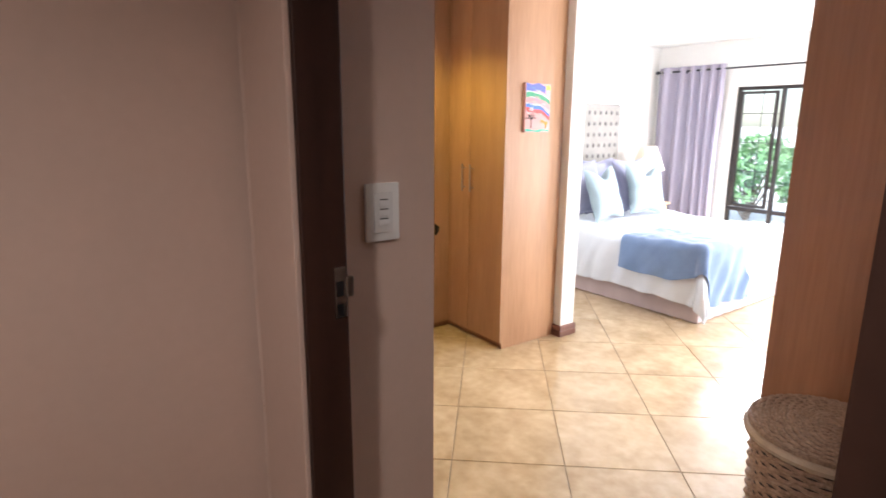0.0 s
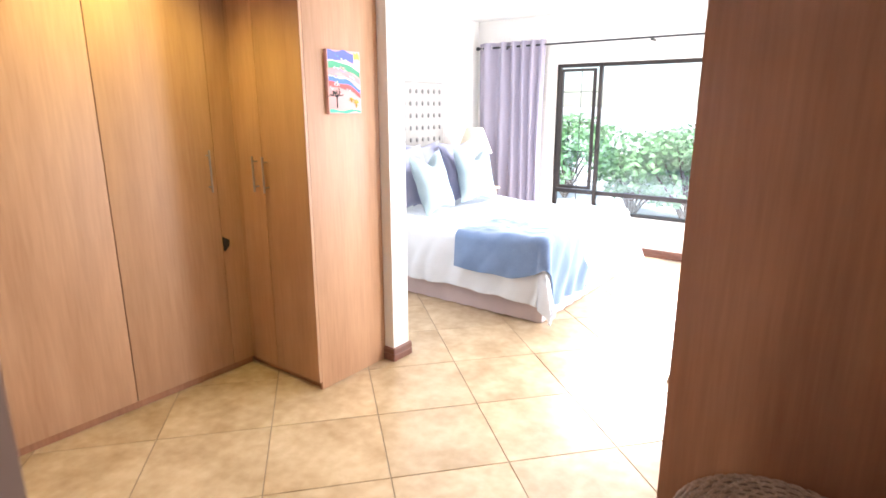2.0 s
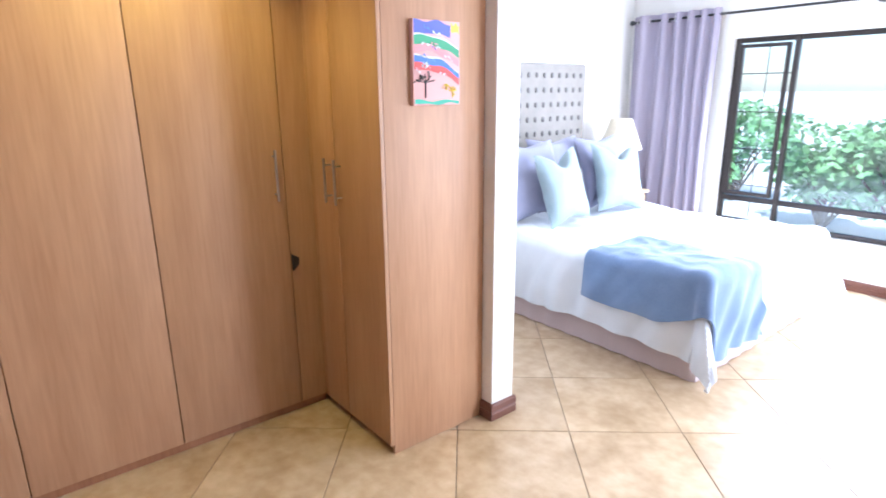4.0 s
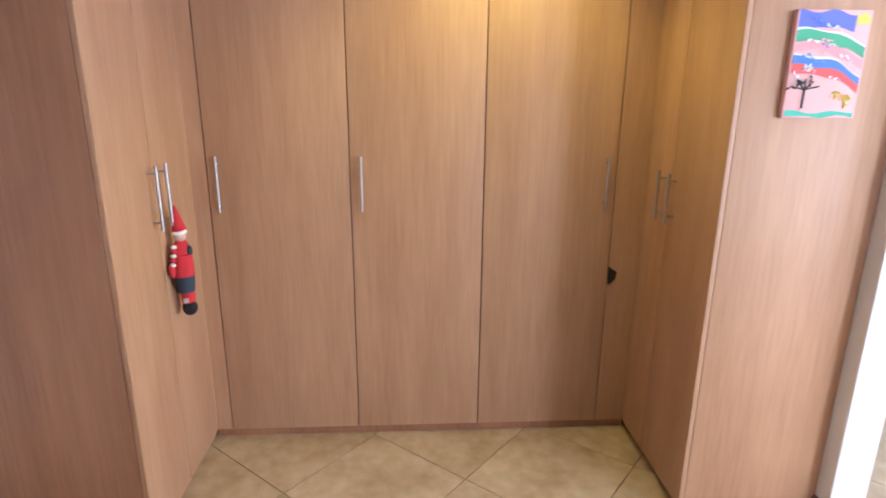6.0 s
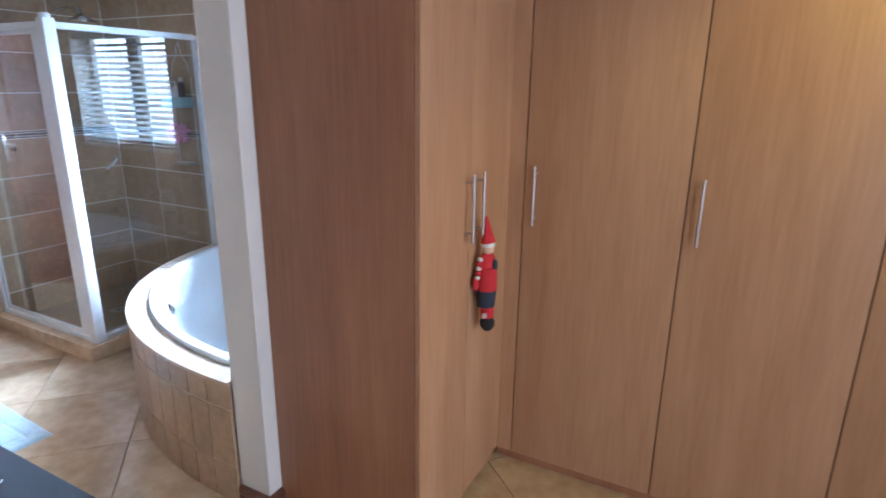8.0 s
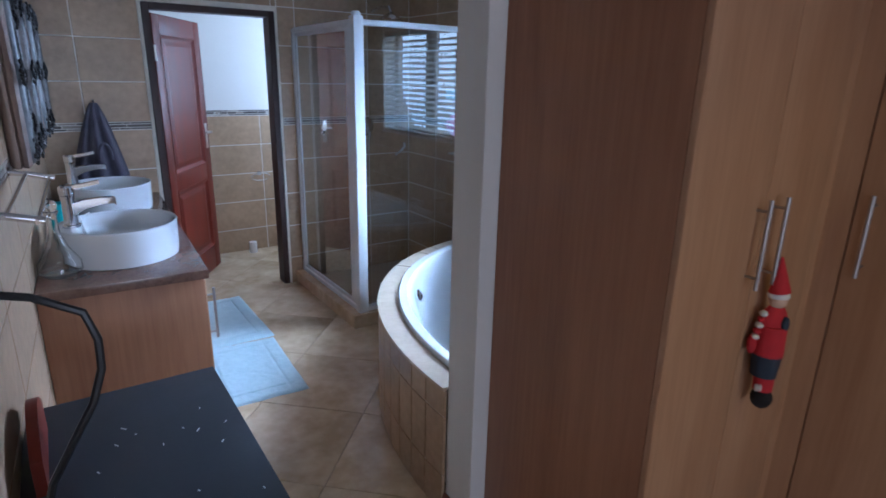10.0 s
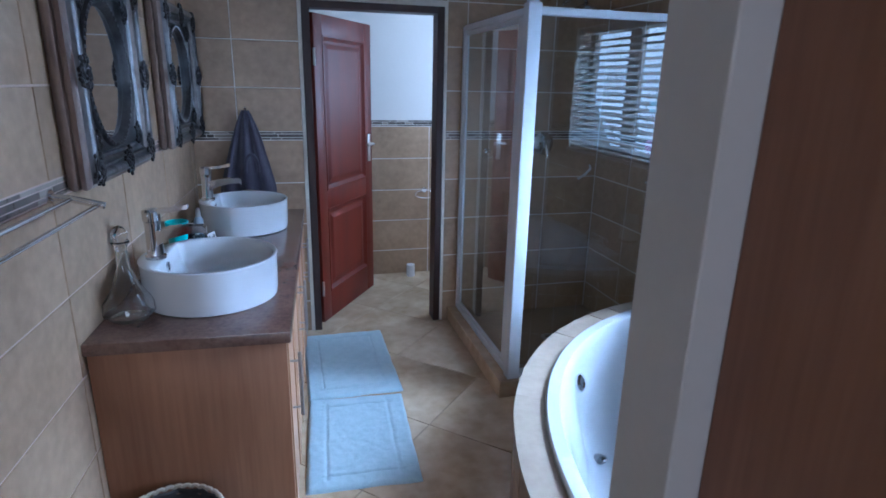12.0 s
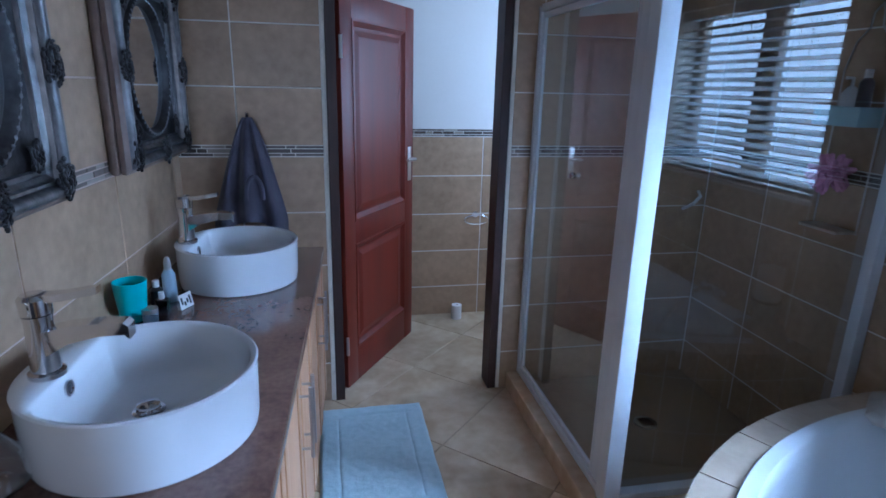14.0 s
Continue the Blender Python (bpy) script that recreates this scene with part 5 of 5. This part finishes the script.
# ornate mirrors
def mirror(y):
    mw, mh = 0.65, 0.66
    o = thing("mirror", "ornate pewter framed oval mirror on the tiled wall", "mirror", E @ pose(-0.0095, y, 1.285), "pair of ornate mirrors")
    cy, cz = 0.0, mh / 2
    n = 96
    ow, oh = 0.172, 0.202
    iw, ih = mw / 2 - 0.09, mh / 2 - 0.09
    def rect(t, hw, hh):
        c, s = math.cos(t), math.sin(t)
        k = 1 / max(abs(c) / hw, abs(s) / hh)
        return cy + c * k, cz + s * k
    diag = math.atan2(mh, mw)
    ang = sorted([2 * math.pi * i / n + 0.0001 for i in range(n)] + [diag, math.pi - diag, math.pi + diag, 2 * math.pi - diag])
    def L(inset, x):
        return [(x, *rect(a, mw / 2 - inset, mw / 2 * mh / mw - inset * mh / mw)) for a in ang]
    def Ov(grow, x):
        return [(x, cy + (ow + grow) * math.cos(a), cz + (oh + grow) * math.sin(a)) for a in ang]
    part("frame_side", rings(bmesh.new(), [L(0.014, -0.001), L(0.004, -0.010), L(0.0, -0.022), L(0.002, -0.032), L(0.010, -0.036), L(0.004, -0.042), L(0.002, -0.056), L(0.008, -0.064), L(0.016, -0.068)], True, True, False), FRAME_SIDE, o, "grey-brown stepped frame edge", smooth=30)
    part("rib", rings(bmesh.new(), [L(0.016, -0.068), L(0.020, -0.078), L(0.029, -0.086), L(0.038, -0.086), L(0.046, -0.078), L(0.050, -0.066)], True, False, False), SILVER_RIB, o, "rubbed silver half-round moulding", smooth=60)
    part("cove", rings(bmesh.new(), [L(0.050, -0.066), L(0.054, -0.072), L(0.060, -0.072), L(0.063, -0.060), L(0.074, -0.050), L(0.080, -0.054), L(0.086, -0.054), L(0.090, -0.046)], True, False, False), SILVER_RIB, o, smooth=30)
    part("frame_slab", rings(bmesh.new(), [L(0.090, -0.046), Ov(0.034, -0.046), Ov(0.031, -0.056), Ov(0.022, -0.060), Ov(0.014, -0.054), Ov(0.010, -0.046), Ov(0.0, -0.036)], True, False, False), PEWTER, o, smooth=40)
    part("glass", rings(bmesh.new(), [Ov(0.004, -0.038), Ov(-0.15, -0.038)], True, False, True), MIRROR, o, "oval mirror glass", smooth=0)
    bm = bmesh.new()
    for k in range(56):
        a = 2 * math.pi * k / 56
        blob(bm, (-0.058, cy + (ow + 0.024) * math.cos(a), cz + (oh + 0.024) * math.sin(a)), (0.005, 0.006, 0.006), 0, 6, 4)
    part("beading", bm, SILVER_RIB, o)["kind"] = "stuff"
    r2 = random.Random(3)
    def ornament(py, pz, s, many, deep=0.0):
        bm = bmesh.new()
        for k in range(many):
            a = r2.uniform(0, 6.28)
            rad = s * math.sqrt(r2.random())
            q = (-0.060 - deep - 0.012 * (1 - rad / s), py + rad * math.cos(a), pz + rad * 1.25 * math.sin(a))
            blob(bm, q, (0.006, r2.uniform(0.004, 0.009), r2.uniform(0.004, 0.009)), 0, 7, 5)
        for k in range(6):
            a0 = k * 1.047
            pts = [(-0.064 - deep, py + (s * (0.15 + 0.16 * j)) * math.cos(a0 + 0.5 * j), pz + 1.2 * (s * (0.15 + 0.16 * j)) * math.sin(a0 + 0.5 * j)) for j in range(6)]
            tube(bm, pts, [0.004, 0.006, 0.005, 0.004, 0.003, 0.002], 6)
        part("ornament", bm, PEWTER, o, "moulded scrollwork ornament")
    for sy in (-1, 1):
        ornament(sy * (mw / 2 - 0.036), cz, 0.044, 40, 0.024)
        for sz in (-1, 1):
            ornament(sy * (mw / 2 - 0.050), cz + sz * (mh / 2 - 0.060), 0.042, 40, 0.020)
            ornament(sy * (iw - 0.034), cz + sz * (ih - 0.036), 0.030, 26)
    for sz in (-1, 1):
        ornament(0, cz + sz * (mh / 2 - 0.050), 0.040, 40, 0.022)
    return o


mirror(0.485)
mirror(-0.54)

# towel rail near the vanity's end
tr = thing("towel_rail", "chrome double towel rail on the tiled wall", "towel rail", E)
for x, z in ((-0.060, 1.284), (-0.125, 1.266)):
    part("rail", tube(bmesh.new(), [(x, 0.895, z), (x, 1.62, z)], 0.006, 10), CHROME, tr)
for y in (0.91, 1.60):
    part("bracket", tube(bmesh.new(), [(-0.004, y, 1.292), (-0.06, y, 1.284), (-0.140, y, 1.264)], 0.010, 10), CHROME, tr)
    part("wall_flange", tube(bmesh.new(), [(-0.0005, y, 1.292), (-0.012, y, 1.292)], 0.02, 16), CHROME, tr)

# hand towel on a hook
tw = thing("hand_towel", "slate grey towel hanging from a hook", "towel", pose(-1.715, YS + 0.006, 0.0))


def towel(u, v):
    h = 1.43 - 0.47 * v
    w = (0.02 + 0.14 * min(1, v * 1.15) ** 0.8)
    a = 2 * u - 1
    fold = 0.022 * math.sin(a * 9 + 1.5 * v) * min(1, v * 2)
    return (a * w + 0.012 * v, 0.045 + 0.035 * (1 - a * a) * (0.4 + v * 0.6) + fold, h - 0.03 * abs(a) * v + 0.02 * math.cos(a * 3) * v)


part("cloth", thicken(sheet(bmesh.new(), towel, 40, 26), 0.012), TOWEL, tw, smooth=60)
bm = bmesh.new()
tube(bm, [(-0.02 + 0.035 * math.cos(a), 0.118 + 0.004 * math.sin(2 * a), 1.10 + 0.085 * math.sin(a)) for a in [math.pi * k / 14 - 0.25 for k in range(17)]], 0.009, 8)
part("folded_loop", bm, TOWEL, tw)
part("hook", tube(bmesh.new(), [(0, 0, 1.44), (0, 0.04, 1.43), (0, 0.05, 1.45)], 0.006, 8), CHROME, tw)

# toilet room: ring holder and paper roll
rg = thing("towel_ring", "chrome towel ring on the toilet room wall", "towel ring", pose(-3.03, -4.018, 0.70))
part("mount", lathe(bmesh.new(), [(0.022, 0), (0.022, 0.012)], n=16), CHROME, rg, m=pose(0, 0, 0.03, -90, 0, 0))
part("ring", tube(bmesh.new(), [(0.085 * math.cos(a), 0.05 + 0.012 * math.sin(a), 0.0 + 0.035 * math.sin(a)) for a in [2 * math.pi * k / 24 for k in range(25)]], 0.005, 8, False), CHROME, rg)
pr = thing("paper_roll", "white spare toilet roll on the floor", "toilet roll", pose(-2.90, -3.93, 0.0005))
part("paper", lathe(bmesh.new(), [(0.035, 0), (0.035, 0.10), (0.014, 0.10), (0.014, 0.06)], n=22), FELT_WHITE, pr)

# bath mats
def bathmat(m, w, l):
    b = thing("bath_mat", "pale blue cotton bath mat with a stitched border", "bath mat", m, "two bath mats")
    def f(u, v):
        e = min(u, 1 - u, v, 1 - v)
        x, y = (u - 0.5) * w, (v - 0.5) * l
        du, dv = min(u, 1 - u) * w, min(v, 1 - v) * l
        g = min(abs(du - 0.085), abs(dv - 0.085)) if min(du, dv) <= 0.1 and (du > 0.06 and dv > 0.06) else 1
        z = 0.014 * min(1, e * 40) ** 0.5 - (0.006 if g < 0.006 else 0) + 0.0025 * noise.noise((x * 40, y * 40, 2)) + 0.003 * noise.noise((x * 6, y * 6, 5))
        return (x + 0.006 * noise.noise((y * 8, 0, 3)), y + 0.006 * noise.noise((x * 8, 1, 3)), max(0.001, z))
    part("cotton_top", sheet(bmesh.new(), f, 70, 100), MAT_BLUE, b, smooth=70)
    part("backing", box(-w / 2 + 0.01, w / 2 - 0.01, -l / 2 + 0.01, l / 2 - 0.01, 0.0006, 0.003), MAT_BLUE, b)


bathmat(pose(-2.228, -2.455, 0.0005, 0, 0, 0.5), 0.50, 0.80)
bathmat(pose(-2.205, -1.688, 0.0005, 0, 0, -3.0), 0.48, 0.71)

# black topped table with a cable, and what stands by it
tb = thing("side_table", "worn black topped table against the wall", "table")
TZ = 0.70
part("tabletop", box(-1.80, -1.285, -0.49, 0.46, TZ - 0.035, TZ, 0.004), BLACK_TOP, tb)
for x in (-1.745, -1.33):
    for y in (-0.39, 0.42):
        part("leg", box(x - 0.02, x + 0.02, y - 0.02, y + 0.02, 0, TZ - 0.036, 0.002), BLACK_TOP, tb)
part("apron", box(-1.757, -1.737, -0.365, 0.395, TZ - 0.11, TZ - 0.036), BLACK_TOP, tb)
bm = bmesh.new()
r3 = random.Random(5)
for _ in range(26):
    x, y = r3.uniform(-1.76, -1.4), r3.uniform(-0.3, 0.4)
    s = r3.uniform(0.002, 0.006)
    tube(bm, [(x, y, TZ + 0.0006), (x + s * r3.uniform(-2, 2), y + s * 2, TZ + 0.0006)], 0.0013, 5)
part("dust_speck", bm, FELT_WHITE, tb, "pale specks of dust")["kind"] = "stuff"
solo("power_cable", tube(bmesh.new(), [(-1.26, 0.25, 1.32), (-1.40, 0.28, 1.29), (-1.466, 0.3, 1.257), (-1.48, 0.3, 1.206), (-1.478, 0.3, 1.152), (-1.458, 0.3, 1.093), (-1.434, 0.3, 1.053), (-1.38, 0.28, 0.95), (-1.34, 0.25, 0.80), (-1.36, 0.22, TZ + 0.02), (-1.42, 0.15, TZ + 0.007)], 0.007, 8), BLACK, "black power cable drooping from the wall on to the table", "cable")
bm = bmesh.new()
for s in (0.0,):
    pts = [(-1.33, -0.36 + 0.30 * k / 12, TZ + 0.09 + 0.07 * math.sin(math.pi * k / 12)) for k in range(13)]
    loops = [[(p[0] - 0.012, p[1], p[2]), (p[0] + 0.012, p[1], p[2]), (p[0] + 0.012, p[1], TZ + 0.001), (p[0] - 0.012, p[1], TZ + 0.001)] for p in pts]
    rings(bm, loops)
solo("wooden_stand", bm, MAHOGANY, "red-brown wooden stand with a curved top on the table", "stand", smooth=30)

wb = thing("woven_basket", "dark and pale woven basket on the floor", "basket", pose(-1.545, -0.945, 0))
bm, bm2 = bmesh.new(), bmesh.new()
for i in range(18):
    z0 = 0.012 + i * 0.0165
    rr = 0.125 + 0.03 * i / 18
    pts = [((rr + 0.005 * math.cos(14 * a + math.pi * (i % 2))) * math.cos(a), (rr + 0.005 * math.cos(14 * a + math.pi * (i % 2))) * math.sin(a), z0) for a in [2 * math.pi * k / 56 for k in range(57)]]
    tube(bm if i % 3 else bm2, pts, 0.009, 6, False)
part("dark_strands", bm, DARK_WEAVE, wb)
part("pale_strands", bm2, WICKER_RIM, wb)
part("lining", lathe(bmesh.new(), [(0.11, 0.006), (0.145, 0.29)], n=30, cap1=False), DARK_WEAVE, wb)
bm = bmesh.new()
for k in range(36):
    a = 2 * math.pi * k / 36
    tube(bm, [(0.158 * math.cos(a + 0.09 * s), 0.158 * math.sin(a + 0.09 * s), 0.306 + 0.008 * math.sin(math.pi * (s + 1) / 2)) for s in (-1, -0.3, 0.4, 1)], 0.007, 6)
part("plaited_rim", bm, WICKER_RIM, wb)

# downlights
for x, y in ((-2.78, 2.0), (-0.35, 1.2), (0.45, -0.75)):
    dl = thing("downlight", "recessed ceiling downlight with a white ring", "ceiling light", pose(x, y, CEIL - 0.012), "ceiling downlights")
    part("ring", lathe(bmesh.new(), [(0.06, 0.011), (0.06, 0.0), (0.045, 0.002), (0.042, 0.011)], n=24, cap0=False, cap1=False), WHITE_ALU, dl)

# ---- tiles, last ----
D = 0.768
HALF = D / 2 - 0.0035


def floor_tiles(anchor, turn, region, keep):
    c, s = math.cos(radians(turn)), math.sin(radians(turn))
    bm = bmesh.new()
    q = [(HALF, 0), (0, HALF), (-HALF, 0), (0, -HALF)]
    rings(bm, [[(x, y, -0.009) for x, y in q], [(x, y, -0.0008) for x, y in q], [(x * 0.995, y * 0.995, 0.0) for x, y in q]])
    me = mesh_of("floor_tile", bm, FLOOR_TILE, 0)
    for i in range(-24, 25):
        for j in range(-24, 25):
            if (i + j) % 2 == 0:
                continue
            lx, ly = i * D / 2, j * D / 2
            x, y = anchor[0] + lx * c - ly * s, anchor[1] + lx * s + ly * c
            if not (region[0] < x < region[1] and region[2] < y < region[3]):
                continue
            pts = [(x + a * c - b * s, y + a * s + b * c) for a, b in q]
            ins = [keep(p) for p in pts]
            if all(ins):
                ob = new("floor_tile", me)
                ob.matrix_basis = pose(x, y, 0, 0, 0, turn)
                ob.parent = floor
            elif any(ins):
                cut = []
                for p, r in zip(pts, pts[1:] + pts[:1]):
                    if keep(p):
                        cut.append(p)
                    if keep(p) != keep(r):
                        f = (SPLIT - p[1]) / (r[1] - p[1])
                        cut.append((p[0] + (r[0] - p[0]) * f, SPLIT))
                part("floor_tile", rings(bmesh.new(), [[(u - x, v - y, -0.009) for u, v in cut], [(u - x, v - y, 0.0) for u, v in cut]]), FLOOR_TILE, floor, smooth=0, m=pose(x, y, 0))


SPLIT = -0.1
floor_tiles((-1.835, 2.235), 4.0, (-4.5, -0.95, -0.5, 6.7), lambda p: p[1] >= SPLIT)
floor_tiles((-1.835, 2.235), 4.0, (-0.95, 2.9, -0.5, 6.7), lambda p: True)
floor_tiles((-1.835, 2.235), 4.0, (-0.95, 1.9, -3.3, -0.5), lambda p: True)
floor_tiles((-2.545, -1.72), 1.5, (-4.1, -1.1, -4.3, 0.2), lambda p: p[1] <= SPLIT)

ROWS_Z = [(0.0, 0.207), (0.213, 0.470), (0.476, 0.730), (0.736, 0.992), (0.998, 1.252), (1.307, 1.553), (1.559, 1.815), (1.821, 2.077), (2.083, 2.34), (2.346, 2.55)]
tile_meshes = {}


def wall_tiles(parent, m, spans, rows, holes=()):
    """Tiles on a wall: m maps (along, out, up); spans are pieces along it."""
    for a0, a1 in spans:
        for z0, z1 in rows:
            if any(h0 < (a0 + a1) / 2 < h1 and g0 < (z0 + z1) / 2 < g1 for h0, h1, g0, g1 in holes):
                continue
            key = (round(a1 - a0, 3), round(z1 - z0, 3))
            if key not in tile_meshes:
                w, h = key
                bm = bmesh.new()
                q = [(0, 0), (w, 0), (w, h), (0, h)]
                k = [(0.0015, 0.0015), (w - 0.0015, 0.0015), (w - 0.0015, h - 0.0015), (0.0015, h - 0.0015)]
                rings(bm, [[(x, 0.0, z) for x, z in q], [(x, 0.0075, z) for x, z in q], [(x, 0.009, z) for x, z in k]])
                tile_meshes[key] = mesh_of("wall_tile", bm, WALL_TILE, 0)
            ob = new("wall_tile", tile_meshes[key])
            ob.parent = parent
            ob.matrix_basis = m @ pose(a0, 0, z0)


def border(parent, m, a0, a1, z0=1.2555):
    """A band of thin mosaic sticks."""
    rg = random.Random(int((a1 - a0) * 1000))
    dark, light = bmesh.new(), bmesh.new()
    for z, h in ((z0 + 0.002, 0.010), (z0 + 0.016, 0.017), (z0 + 0.037, 0.010)):
        a = a0
        while a < a1 - 0.01:
            b = min(a1, a + rg.uniform(0.04, 0.15))
            bx(dark if rg.random() < 0.8 else light, a + 0.002, b - 0.002, 0.0, 0.0085, z, z + h)
            a = b
    part("mosaic_border", moved(dark, m), MOSAIC, parent, smooth=0)["kind"] = "stuff"
    part("mosaic_border", moved(light, m), MOSAIC_LIGHT, parent, smooth=0)["kind"] = "stuff"


def spans(a0, a1, first, pitch, gap=0.006):
    cuts = [a0]
    c = first
    while c < a1 - 0.02:
        if c > a0 + 0.02:
            cuts.append(c)
        c += pitch
    cuts.append(a1)
    return [(p + gap / 2, q - gap / 2) for p, q in zip(cuts, cuts[1:])]


TP = 0.585
MS = pose(0, YS - 0.009, 0, 0, 0, 0)
wall_tiles(wall_south, MS, spans(-2.036, -1.405, -1.665 - TP, TP), ROWS_Z)
wall_tiles(wall_south, MS, spans(XW, -2.925, -3.64 - TP, TP), ROWS_Z)
wall_tiles(wall_south, MS, spans(-2.923, -2.038, -2.30 - TP, TP), [(2.081, 2.34), (2.344, 2.55)])
border(wall_south, MS, -2.036, -1.405)
border(wall_south, MS, XW, -2.925)
ME = pose(-1.36, -2.0, 0, 0, 0, -2.8 + 90) @ pose(0, 0, 0)
EAST_Z = [(z0 + (0.025 if z0 > 1.3 else 0), z1 + (0.025 if 1.0 < z1 < 2.4 else 0)) for z0, z1 in ROWS_Z]
wall_tiles(wall_east, ME, spans(-0.955, 2.6, -0.27 - TP, TP), EAST_Z)
border(wall_east, ME, -0.955, 2.6, 1.2805)
part("grout", moved(box(-0.955, 2.6, 0.0, 0.004, 0.0, 2.549), ME), WALL_GROUT, wall_east, smooth=0)
MW = pose(XW - 0.009, 0, 0, 0, 0, -90)
west_spans = [(0.177, 0.488)] + spans(0.492, 1.608, 0.80, TP) + spans(1.612, 2.957, 1.95, TP)
low = [r for r in ROWS_Z if r[1] < 1.2]
wall_tiles(wall_west, MW, west_spans, low)
wall_tiles(wall_west, MW, [s for s in west_spans if not 0.49 < s[0] < 1.60], [r for r in ROWS_Z if r[1] >= 1.2])
wall_tiles(wall_west, MW, [s for s in west_spans if 0.49 < s[0] < 1.60], [(0.996, 1.128), (2.002, 2.077), (2.081, 2.34), (2.344, 2.55)])
border(wall_west, MW, 0.177, 0.475)
border(wall_west, MW, 1.625, 2.957)
MT = pose(0, -4.029, 0)
wall_tiles(wall_toilet, MT, spans(-3.94, -1.96, -3.07, TP), [r for r in ROWS_Z if r[1] < 1.26])
border(wall_toilet, MT, -3.94, -1.96)
